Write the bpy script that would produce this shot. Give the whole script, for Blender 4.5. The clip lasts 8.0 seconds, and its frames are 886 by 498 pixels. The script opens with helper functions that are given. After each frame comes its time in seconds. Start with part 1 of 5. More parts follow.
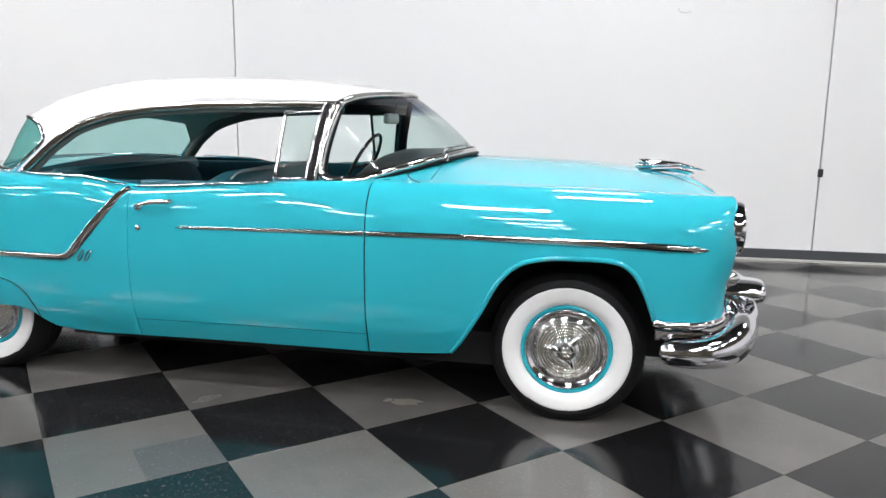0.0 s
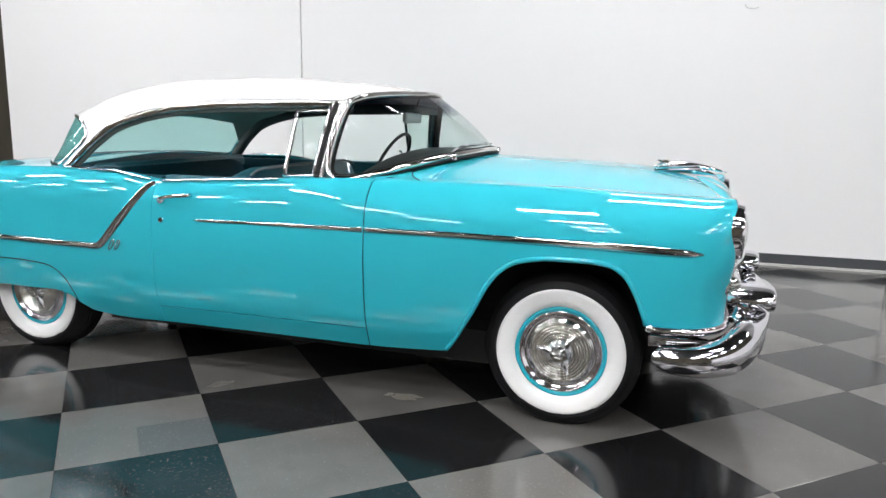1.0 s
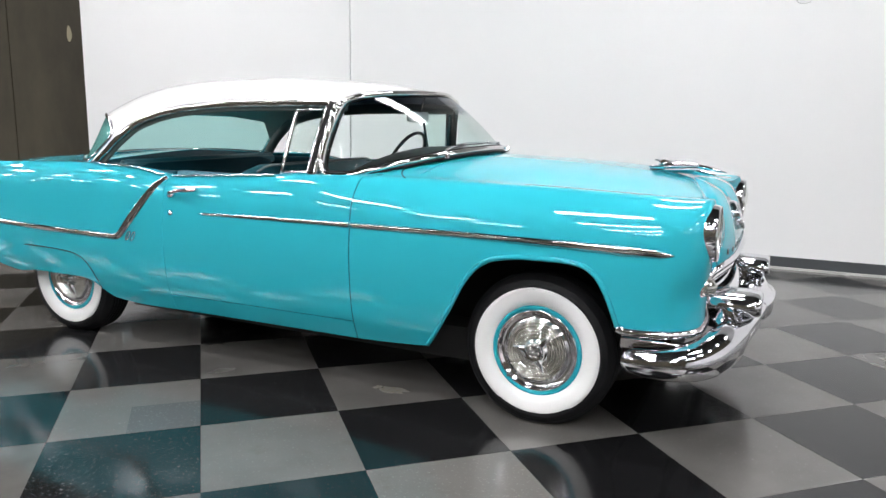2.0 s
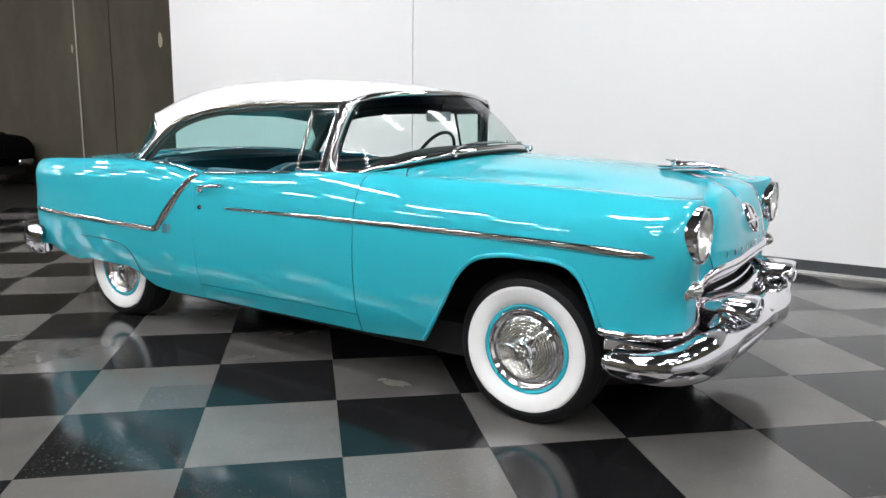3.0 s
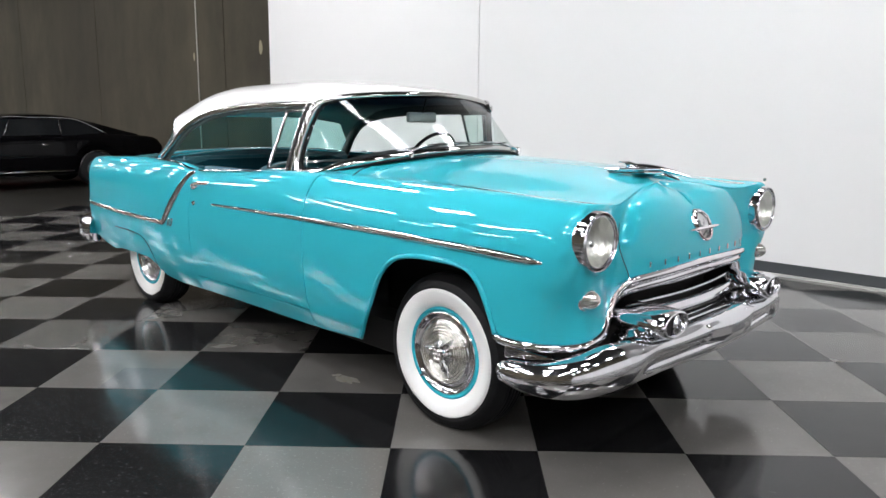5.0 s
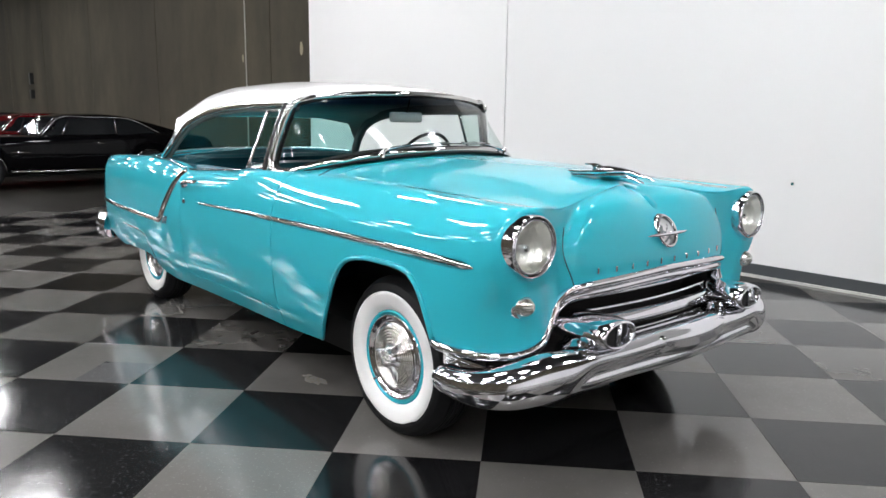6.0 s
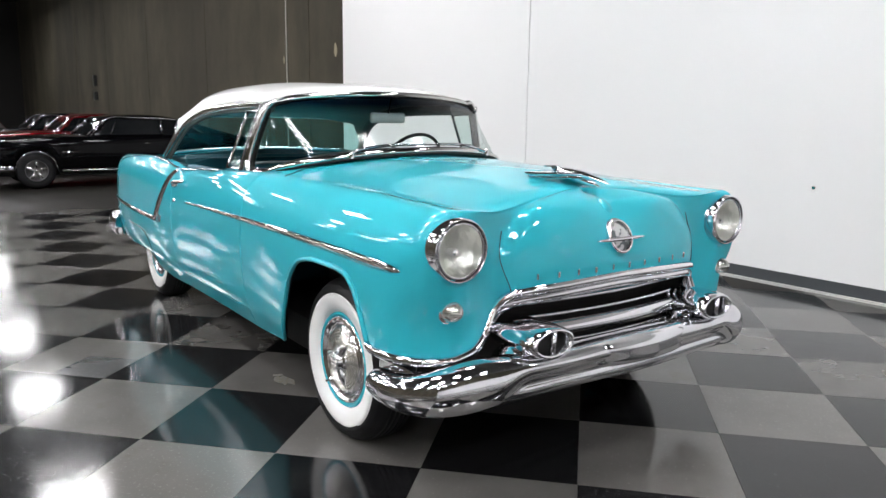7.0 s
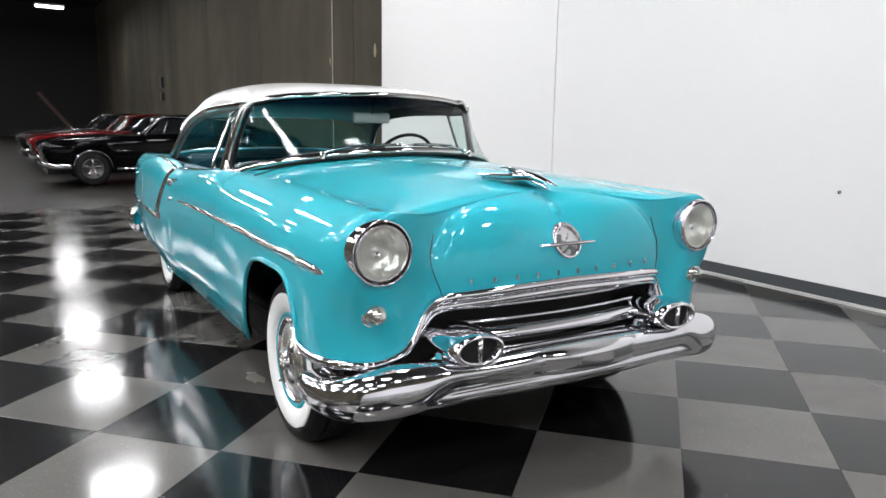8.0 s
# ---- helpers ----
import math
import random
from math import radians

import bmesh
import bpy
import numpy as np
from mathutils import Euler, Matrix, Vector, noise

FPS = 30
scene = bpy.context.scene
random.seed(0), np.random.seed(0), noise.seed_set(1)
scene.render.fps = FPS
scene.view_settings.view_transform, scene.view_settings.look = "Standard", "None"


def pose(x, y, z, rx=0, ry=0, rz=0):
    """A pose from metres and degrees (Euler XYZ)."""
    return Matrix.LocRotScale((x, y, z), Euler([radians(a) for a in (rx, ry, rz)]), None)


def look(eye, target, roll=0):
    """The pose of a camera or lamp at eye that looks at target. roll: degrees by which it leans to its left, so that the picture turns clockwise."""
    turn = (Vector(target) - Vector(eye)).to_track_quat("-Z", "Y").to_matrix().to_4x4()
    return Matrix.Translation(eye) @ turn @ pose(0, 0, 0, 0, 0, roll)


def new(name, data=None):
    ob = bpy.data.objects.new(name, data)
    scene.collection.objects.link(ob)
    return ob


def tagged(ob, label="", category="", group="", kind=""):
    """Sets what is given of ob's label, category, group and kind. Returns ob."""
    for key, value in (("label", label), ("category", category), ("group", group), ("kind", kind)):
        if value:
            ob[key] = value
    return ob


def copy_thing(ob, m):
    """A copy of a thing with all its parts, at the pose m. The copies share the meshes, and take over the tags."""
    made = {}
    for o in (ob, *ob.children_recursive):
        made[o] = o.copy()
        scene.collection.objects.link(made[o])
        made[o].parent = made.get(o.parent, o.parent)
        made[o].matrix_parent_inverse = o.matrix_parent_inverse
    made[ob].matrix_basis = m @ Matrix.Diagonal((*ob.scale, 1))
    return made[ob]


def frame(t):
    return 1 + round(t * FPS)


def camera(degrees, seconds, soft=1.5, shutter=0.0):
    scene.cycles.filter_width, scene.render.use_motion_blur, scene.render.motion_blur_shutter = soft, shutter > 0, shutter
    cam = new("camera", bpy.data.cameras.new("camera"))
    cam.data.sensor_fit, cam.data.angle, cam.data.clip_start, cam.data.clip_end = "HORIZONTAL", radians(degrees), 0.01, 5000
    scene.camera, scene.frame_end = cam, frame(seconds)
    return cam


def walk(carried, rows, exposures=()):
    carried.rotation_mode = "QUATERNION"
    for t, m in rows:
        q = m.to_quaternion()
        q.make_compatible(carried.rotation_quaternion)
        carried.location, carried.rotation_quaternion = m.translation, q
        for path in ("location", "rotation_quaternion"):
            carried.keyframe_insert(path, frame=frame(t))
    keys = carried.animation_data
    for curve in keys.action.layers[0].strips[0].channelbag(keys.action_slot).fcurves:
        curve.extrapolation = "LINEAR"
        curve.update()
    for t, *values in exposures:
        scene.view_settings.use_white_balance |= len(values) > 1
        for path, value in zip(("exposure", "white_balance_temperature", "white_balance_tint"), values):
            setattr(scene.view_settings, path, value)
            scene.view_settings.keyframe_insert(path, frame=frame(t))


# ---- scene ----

# ---- camera ----
cam = camera(62.4, 8.0)
PATH = [  # seconds, eye, heading, pitch, lean to the left
    (0.0, (0.533, 0.409, 1.358), 57.51, -10.09, 0.78),
    (0.5, (0.719, 0.282, 1.356), 61.14, -10.11, 0.86),
    (1.0, (0.920, 0.165, 1.353), 65.20, -10.09, 0.88),
    (1.5, (1.126, 0.053, 1.351), 68.40, -10.10, 0.92),
    (3.0, (1.779, -0.223, 1.350), 79.56, -10.19, 0.80),
    (3.5, (2.018, -0.283, 1.352), 83.61, -10.18, 0.72),
    (4.0, (2.263, -0.311, 1.353), 87.27, -10.16, 0.63),
    (4.5, (2.509, -0.311, 1.352), 88.91, -10.14, 0.62),
    (6.0, (3.242, -0.192, 1.353), 96.17, -10.14, 0.78),
    (6.5, (3.472, -0.137, 1.356), 98.35, -10.14, 0.81),
    (7.0, (3.690, -0.072, 1.359), 100.84, -10.15, 0.79),
    (7.5, (3.925, -0.002, 1.363), 103.13, -10.18, 0.78),
    (8.0, (4.151, 0.093, 1.365), 106.05, -10.20, 0.82),
]


def aim(eye, heading, pitch, lean):
    h, p = radians(heading), radians(pitch)
    way = Vector((math.cos(p) * math.cos(h), math.cos(p) * math.sin(h), math.sin(p)))
    return look(eye, Vector(eye) + way, lean)


walk(cam, [(t, aim(eye, h, p, lean)) for t, eye, h, p, lean in PATH])

# ---- world and light ----
CAR_AT, CAR_YAW = (3.314, 3.398, 0.0), -43.5
WALL_YAW = -42.1
LAMP_HEIGHT = 6.0
LAMP_POWER = 60.0
scene.view_settings.exposure = 0.0
world = bpy.data.worlds.new("world")
scene.world = world
world.use_nodes = True
world.node_tree.nodes["Background"].inputs["Color"].default_value = (0.6, 0.65, 0.7, 1)
world.node_tree.nodes["Background"].inputs["Strength"].default_value = 0.02

# ---- materials ----


def mat(name, color, rough=0.5, metal=0.0, coat=0.0, spec=0.5):
    m = bpy.data.materials.new(name)
    m.use_nodes = True
    b = m.node_tree.nodes["Principled BSDF"]
    b.inputs["Base Color"].default_value = (*color, 1)
    b.inputs["Roughness"].default_value = rough
    b.inputs["Metallic"].default_value = metal
    b.inputs["Coat Weight"].default_value = coat
    b.inputs["Coat Roughness"].default_value = 0.012
    b.inputs["Specular IOR Level"].default_value = spec
    return m


def nodes(m):
    return m.node_tree.nodes, m.node_tree.links, m.node_tree.nodes["Principled BSDF"]


def noise_tex(m, scale, detail=4.0, rough=0.6, coord="Object", stretch=None):
    n, l, b = nodes(m)
    tc = n.new("ShaderNodeNewGeometry" if coord == "Position" else "ShaderNodeTexCoord")
    t = n.new("ShaderNodeTexNoise")
    t.inputs["Scale"].default_value = scale
    t.inputs["Detail"].default_value = detail
    t.inputs["Roughness"].default_value = rough
    if stretch:
        mp = n.new("ShaderNodeMapping")
        mp.inputs["Scale"].default_value = stretch
        l.new(tc.outputs[coord], mp.inputs["Vector"])
        l.new(mp.outputs["Vector"], t.inputs["Vector"])
    else:
        l.new(tc.outputs[coord], t.inputs["Vector"])
    return t


def ramp(m, src, stops):
    n, l, b = nodes(m)
    r = n.new("ShaderNodeValToRGB")
    while len(r.color_ramp.elements) < len(stops):
        r.color_ramp.elements.new(0.5)
    for e, (p, c) in zip(r.color_ramp.elements, stops):
        e.position = p
        e.color = (*c, 1) if len(c) == 3 else c
    l.new(src, r.inputs["Fac"])
    return r


def bump(m, src, strength, distance):
    n, l, b = nodes(m)
    k = n.new("ShaderNodeBump")
    k.inputs["Strength"].default_value = strength
    k.inputs["Distance"].default_value = distance
    l.new(src, k.inputs["Height"])
    l.new(k.outputs["Normal"], b.inputs["Normal"])
    return k


PAINT = mat("turquoise_paint", (0.026, 0.395, 0.480), 0.42, 0.0, 1.0, 0.04)
ROOF_WHITE = mat("white_paint", (0.77, 0.77, 0.76), 0.3, 0.0, 0.8)
CHROME = mat("chrome", (0.78, 0.78, 0.81), 0.085, 1.0)
# darker copy of the chrome, with dark reflections put into its colour
TRIM_CHROME = mat("darkened_chrome", (0.55, 0.545, 0.53), 0.08, 1.0)
STEEL = mat("brushed_steel", (0.62, 0.60, 0.56), 0.22, 1.0)
RUBBER = mat("tyre_rubber", (0.008, 0.008, 0.009), 0.6, 0.0, 0.0, 0.25)
WHITEWALL = mat("whitewall_rubber", (0.82, 0.82, 0.81), 0.5)
BLACK = mat("black_underbody", (0.008, 0.008, 0.008), 0.7)
SEAT_DARK = mat("dark_teal_vinyl", (0.008, 0.050, 0.068), 0.6, 0.0, 0.0, 0.08)
SEAT_LIGHT = mat("teal_vinyl", (0.013, 0.100, 0.128), 0.4)
SEAT_GREY = mat("grey_cloth", (0.30, 0.33, 0.34), 0.8)
GARNISH = mat("grey_green_enamel", (0.085, 0.110, 0.104), 0.5)
HEADLINER = mat("headliner_cloth", (0.34, 0.385, 0.36), 0.85)
DARK_PLASTIC = mat("dark_plastic", (0.02, 0.022, 0.022), 0.35)
WHITE_PLASTIC = mat("opal_lens", (0.52, 0.53, 0.50), 0.14, 0.75, 1.0)
RED_LENS = mat("red_lens", (0.45, 0.02, 0.02), 0.2)
for m_, s_ in ((RUBBER, 60.0), (WHITEWALL, 18.0)):
    t_ = noise_tex(m_, s_)
    bump(m_, t_.outputs["Fac"], 0.12, 0.002)
t_ = noise_tex(SEAT_DARK, 120.0)
bump(SEAT_DARK, t_.outputs["Fac"], 0.2, 0.002)
t_ = noise_tex(HEADLINER, 90.0)
bump(HEADLINER, t_.outputs["Fac"], 0.3, 0.003)


def glass(name, tint, rough=0.0, band=None, gloss=(0.36, 0.04)):
    """A clear pane: passes tinted light, and mirrors more the more it is seen from the side."""
    m = bpy.data.materials.new(name)
    m.use_nodes = True
    n, l = m.node_tree.nodes, m.node_tree.links
    n.remove(n["Principled BSDF"])
    out = n["Material Output"]
    tr, gl, mix, lw = (n.new("ShaderNodeBsdfTransparent"), n.new("ShaderNodeBsdfGlossy"), n.new("ShaderNodeMixShader"), n.new("ShaderNodeLayerWeight"))
    tr.inputs["Color"].default_value = (*tint, 1)
    gl.inputs["Roughness"].default_value = rough
    lw.inputs["Blend"].default_value = 0.5
    p, k = n.new("ShaderNodeMath"), n.new("ShaderNodeMath")
    p.operation, k.operation = "POWER", "MULTIPLY_ADD"
    p.inputs[1].default_value = 4.5
    k.inputs[1].default_value, k.inputs[2].default_value = gloss
    l.new(lw.outputs["Facing"], p.inputs[0])
    l.new(p.outputs[0], k.inputs[0])
    l.new(k.outputs[0], mix.inputs[0])
    l.new(tr.outputs[0], mix.inputs[1])
    l.new(gl.outputs[0], mix.inputs[2])
    l.new(mix.outputs[0], out.inputs["Surface"])
    if band:
        lo, hi, colour = band
        tc, sx, mr, rp = n.new("ShaderNodeTexCoord"), n.new("ShaderNodeSeparateXYZ"), n.new("ShaderNodeMapRange"), n.new("ShaderNodeMix")
        rp.data_type = "RGBA"
        l.new(tc.outputs["Object"], sx.inputs[0])
        l.new(sx.outputs["Z"], mr.inputs["Value"])
        mr.inputs["From Min"].default_value, mr.inputs["From Max"].default_value = lo, hi
        l.new(mr.outputs["Result"], rp.inputs["Factor"])
        rp.inputs["A"].default_value = (*tint, 1)
        rp.inputs["B"].default_value = (*colour, 1)
        l.new(rp.outputs["Result"], tr.inputs["Color"])
    return m


GLASS = glass("window_glass", (0.86, 0.93, 0.91), gloss=(0.10, 0.006))
GLASS_GREEN = glass("green_tinted_glass", (0.46, 0.74, 0.71))
GLASS_BAND = glass("shaded_windscreen_glass", (0.84, 0.92, 0.90), 0.0, (1.365, 1.43, (0.09, 0.16, 0.30)), (0.75, 0.025))

WALL_PAINT = mat("white_wall_paint", (0.745, 0.745, 0.745), 0.55)
# ramp and streaks run darker than concrete: the hall's weak light is in them
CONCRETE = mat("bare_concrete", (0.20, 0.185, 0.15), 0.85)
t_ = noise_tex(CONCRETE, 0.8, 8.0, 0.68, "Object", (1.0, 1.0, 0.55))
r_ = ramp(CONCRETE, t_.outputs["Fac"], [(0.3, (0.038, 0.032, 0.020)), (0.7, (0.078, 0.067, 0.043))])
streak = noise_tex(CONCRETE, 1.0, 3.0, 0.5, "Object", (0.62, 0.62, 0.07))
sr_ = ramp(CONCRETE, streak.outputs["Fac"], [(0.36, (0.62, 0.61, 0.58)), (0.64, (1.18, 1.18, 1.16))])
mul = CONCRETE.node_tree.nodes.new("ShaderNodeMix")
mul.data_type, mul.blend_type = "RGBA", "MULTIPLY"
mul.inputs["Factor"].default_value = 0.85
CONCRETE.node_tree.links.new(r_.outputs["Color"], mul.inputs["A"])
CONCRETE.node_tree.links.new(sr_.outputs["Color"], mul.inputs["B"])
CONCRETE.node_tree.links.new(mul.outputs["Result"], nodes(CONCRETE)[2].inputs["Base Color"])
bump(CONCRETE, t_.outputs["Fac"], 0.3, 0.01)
t_ = noise_tex(WALL_PAINT, 3.0, 6.0)
bump(WALL_PAINT, t_.outputs["Fac"], 0.08, 0.004)
# unseen wall above the white, a mid grey that softens the hood's reflection
UPPER_GREY = mat("unseen_upper_wall", (0.26, 0.26, 0.255), 0.8)
t_ = noise_tex(UPPER_GREY, 2.0, 6.0)
bump(UPPER_GREY, t_.outputs["Fac"], 0.2, 0.006)
CEIL = mat("black_ceiling", (0.012, 0.012, 0.011), 0.9)
# near-black: the unlit end of the hall is put into this colour
DIM_WALL = mat("darkened_wall", (0.014, 0.013, 0.012), 0.85)
# the far bay's dimness is put into the ramp, well below grey concrete
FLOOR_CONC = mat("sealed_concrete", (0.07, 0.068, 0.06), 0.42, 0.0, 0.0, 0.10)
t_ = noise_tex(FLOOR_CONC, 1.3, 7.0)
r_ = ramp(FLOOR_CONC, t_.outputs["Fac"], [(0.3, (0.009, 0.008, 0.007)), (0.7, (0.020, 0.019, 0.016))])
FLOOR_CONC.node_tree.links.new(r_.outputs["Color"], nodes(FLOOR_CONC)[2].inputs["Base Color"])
BASE_RUBBER = mat("grey_rubber_base", (0.055, 0.06, 0.065), 0.45)


def tile_mat(name, low, high, fleck):
    m = mat(name, low, 0.10, 0.0, 0.0, 0.34)
    n, l, b = nodes(m)
    big = noise_tex(m, 2.2, 5.0, 0.6, "Position")
    info = n.new("ShaderNodeObjectInfo")
    add = n.new("ShaderNodeMath")
    add.operation = "MULTIPLY_ADD"
    l.new(info.outputs["Random"], add.inputs[0])
    add.inputs[1].default_value = 0.5
    l.new(big.outputs["Fac"], add.inputs[2])
    r = ramp(m, add.outputs[0], [(0.35, low), (1.05, high)])
    fl = noise_tex(m, 72.0, 4.0, 0.62, "Position")
    few = n.new("ShaderNodeMath")
    few.operation = "MULTIPLY_ADD"
    l.new(info.outputs["Random"], few.inputs[0])
    few.inputs[1].default_value = 0.10
    l.new(fl.outputs["Fac"], few.inputs[2])
    fr = ramp(m, few.outputs[0], [(0.685, (0, 0, 0)), (0.735, (1, 1, 1))])
    mx = n.new("ShaderNodeMix")
    mx.data_type = "RGBA"
    l.new(fr.outputs["Color"], mx.inputs["Factor"])
    l.new(r.outputs["Color"], mx.inputs["A"])
    mx.inputs["B"].default_value = (*fleck, 1)
    # ingrained dirt and brownish stains
    st = noise_tex(m, 1.7, 6.0, 0.72, "Position")
    sr = ramp(m, st.outputs["Fac"], [(0.60, (0, 0, 0)), (0.74, (0.55, 0.55, 0.55))])
    ms = n.new("ShaderNodeMix")
    ms.data_type = "RGBA"
    l.new(sr.outputs["Color"], ms.inputs["Factor"])
    l.new(mx.outputs["Result"], ms.inputs["A"])
    ms.inputs["B"].default_value = (*(0.62 * c for c in (high[0] * 1.12, high[1], high[2] * 0.78)), 1)
    l.new(ms.outputs["Result"], b.inputs["Base Color"])
    wav = noise_tex(m, 5.0, 3.0, 0.5, "Position")
    bump(m, wav.outputs["Fac"], 0.10, 0.01)
    rr = ramp(m, big.outputs["Fac"], [(0.3, (0.085, 0.085, 0.085)), (0.75, (0.165, 0.165, 0.165))])
    l.new(rr.outputs["Color"], b.inputs["Roughness"])
    return m


TILE_BLACK = tile_mat("black_vinyl_tile", (0.0055, 0.0055, 0.006), (0.011, 0.011, 0.0115), (0.060, 0.061, 0.064))
TILE_GREY = tile_mat("grey_vinyl_tile", (0.076, 0.073, 0.068), (0.116, 0.112, 0.105), (0.150, 0.147, 0.138))


def emitter(name, color, strength):
    m = bpy.data.materials.new(name)
    m.use_nodes = True
    b = m.node_tree.nodes["Principled BSDF"]
    b.inputs["Base Color"].default_value = (0.8, 0.8, 0.8, 1)
    b.inputs["Emission Color"].default_value = (*color, 1)
    b.inputs["Emission Strength"].default_value = strength
    return m


LAMP_GLOW = emitter("lit_diffuser", (0.985, 0.980, 1.0), LAMP_POWER)

# ---- geometry helpers ----


def spline(keys):
    """A smooth curve through (x, value) keys that never overshoots them."""
    xs = np.array([k[0] for k in keys], float)
    ys = np.array([k[1] for k in keys], float)
    h = np.diff(xs)
    d = np.diff(ys) / h
    s = np.zeros(len(xs))
    s[0], s[-1] = d[0], d[-1]
    for i in range(1, len(xs) - 1):
        if d[i - 1] * d[i] > 0:
            a, c = 2 * h[i] + h[i - 1], h[i] + 2 * h[i - 1]
            s[i] = (a + c) / (a / d[i - 1] + c / d[i])

    def f(x):
        x = np.clip(np.asarray(x, float), xs[0], xs[-1])
        i = np.clip(np.searchsorted(xs, x, side="right") - 1, 0, len(h) - 1)
        t = (x - xs[i]) / h[i]
        return ((2 * t**3 - 3 * t**2 + 1) * ys[i] + (t**3 - 2 * t**2 + t) * h[i] * s[i]
                + (3 * t**2 - 2 * t**3) * ys[i + 1] + (t**3 - t**2) * h[i] * s[i + 1])
    return f


def smooth_path(pts, n, closed=False):
    """n points, evenly spaced, on a Catmull-Rom curve through pts (any dimension)."""
    p = np.array(pts, float)
    ext = np.vstack([p[-1:], p, p[:2]]) if closed else np.vstack([2 * p[0] - p[1], p, 2 * p[-1] - p[-2]])
    out = []
    for i in range(1, len(ext) - 2):
        a, b, c, d = ext[i - 1:i + 3]
        t = np.linspace(0, 1, 13)[:-1, None]
        out.append(0.5 * (2 * b + (c - a) * t + (2 * a - 5 * b + 4 * c - d) * t**2 + (3 * b - a - 3 * c + d) * t**3))
    out = np.vstack(out + [ext[-2:-1]])
    return resample(out, n)


def resample(p, n):
    s = np.r_[0, np.cumsum(np.linalg.norm(np.diff(p, axis=0), axis=1))]
    t = np.linspace(0, s[-1], n)
    return np.stack([np.interp(t, s, p[:, k]) for k in range(p.shape[1])], 1)


def thick(verts, faces, t):
    """A sheet given thickness inwards, with a crisp rim."""
    v = np.array(verts, float)
    n = np.zeros_like(v)
    edges = {}
    for f in faces:
        a = np.cross(v[f[1]] - v[f[0]], v[f[2]] - v[f[0]]) + np.cross(v[f[2]] - v[f[0]], v[f[-1]] - v[f[0]])
        for k, q in enumerate(f):
            n[q] += a
            e = (q, f[(k + 1) % len(f)])
            if (e[1], e[0]) in edges:
                edges[(e[1], e[0])] = False
            else:
                edges[e] = True
    n /= np.maximum(np.linalg.norm(n, axis=1), 1e-12)[:, None]
    w = v - n * t
    m = len(v)
    out = [tuple(p) for p in v] + [tuple(p) for p in w]
    fs = list(faces) + [tuple(q + m for q in reversed(f)) for f in faces]
    for (a, b), free in edges.items():
        if free:
            k = len(out)
            out += [tuple(v[a]), tuple(v[b]), tuple(w[b]), tuple(w[a])]
            fs.append((k + 3, k + 2, k + 1, k))
    return out, fs


def raw(name, verts, faces, material, parent=None, label="", smooth=True, solid=0.0, bevel=0.0):
    if solid:
        verts, faces = thick(verts, faces, solid)
    me = bpy.data.meshes.new(name)
    me.from_pydata([tuple(map(float, v)) for v in verts], [], [tuple(f) for f in faces])
    me.materials.append(material)
    if smooth:
        me.polygons.foreach_set("use_smooth", [True] * len(me.polygons))
    me.validate()
    ob = new(name, me)
    ob.parent = parent
    if label:
        tagged(ob, label)
    if bevel:
        k = ob.modifiers.new("edge", "BEVEL")
        k.width, k.segments, k.limit_method = bevel, 2, "ANGLE"
    return ob


def part(name, bm, material, parent, label="", smooth=True):
    me = bpy.data.meshes.new(name)
    bm.to_mesh(me)
    bm.free()
    me.materials.append(material)
    if smooth:
        me.polygons.foreach_set("use_smooth", [True] * len(me.polygons))
    ob = new(name, me)
    ob.parent = parent
    return tagged(ob, label) if label else ob


def grid_faces(nu, nv, flip=False, close_v=False, close_u=False):
    out = []
    for i in range(nu if close_u else nu - 1):
        for j in range(nv if close_v else nv - 1):
            a, b = i * nv + j, i * nv + (j + 1) % nv
            c, d = ((i + 1) % nu) * nv + (j + 1) % nv, ((i + 1) % nu) * nv + j
            out.append((a, d, c, b) if flip else (a, b, c, d))
    return out


def sweep(path, section, up=(0, 0, 1), taper=None, caps=True):
    """Verts and faces of a section [(side, out)] carried along path; 'out' runs along up made square to the path."""
    p = np.array(path, float)
    t = np.gradient(p, axis=0)
    t /= np.linalg.norm(t, axis=1)[:, None]
    upv = np.broadcast_to(np.array(up, float), p.shape)
    side = np.cross(t, upv)
    side /= np.linalg.norm(side, axis=1)[:, None]
    out = np.cross(side, t)
    verts = []
    for i in range(len(p)):
        k = 1.0 if taper is None else taper[i]
        for a, b in section:
            verts.append(p[i] + side[i] * a * k + out[i] * b * k)
    nv = len(section)
    faces = grid_faces(len(p), nv, close_v=True)
    if caps:
        faces += [tuple(range(nv - 1, -1, -1)), tuple(range((len(p) - 1) * nv, len(p) * nv))]
    return verts, faces


def circle(r, n=12, rx=1.0, ry=1.0):
    return [(r * rx * math.cos(2 * math.pi * k / n), r * ry * math.sin(2 * math.pi * k / n)) for k in range(n)]


def half_round(w, h, n=8):
    return [(w / 2 * math.cos(math.pi * k / n), h * math.sin(math.pi * k / n)) for k in range(n + 1)]


def lathe(profile, n=48, axis="y", at=(0, 0, 0), squash=(1.0, 1.0)):
    """Verts and faces of a profile [(radius, height)] turned about an axis through at."""
    verts = []
    for r, h in profile:
        for k in range(n):
            a = 2 * math.pi * k / n
            c, s = r * math.cos(a) * squash[0], r * math.sin(a) * squash[1]
            v = {"y": (c, h, s), "x": (h, c, s), "z": (c, s, h)}[axis]
            verts.append((v[0] + at[0], v[1] + at[1], v[2] + at[2]))
    return verts, grid_faces(len(profile), n, close_v=True)


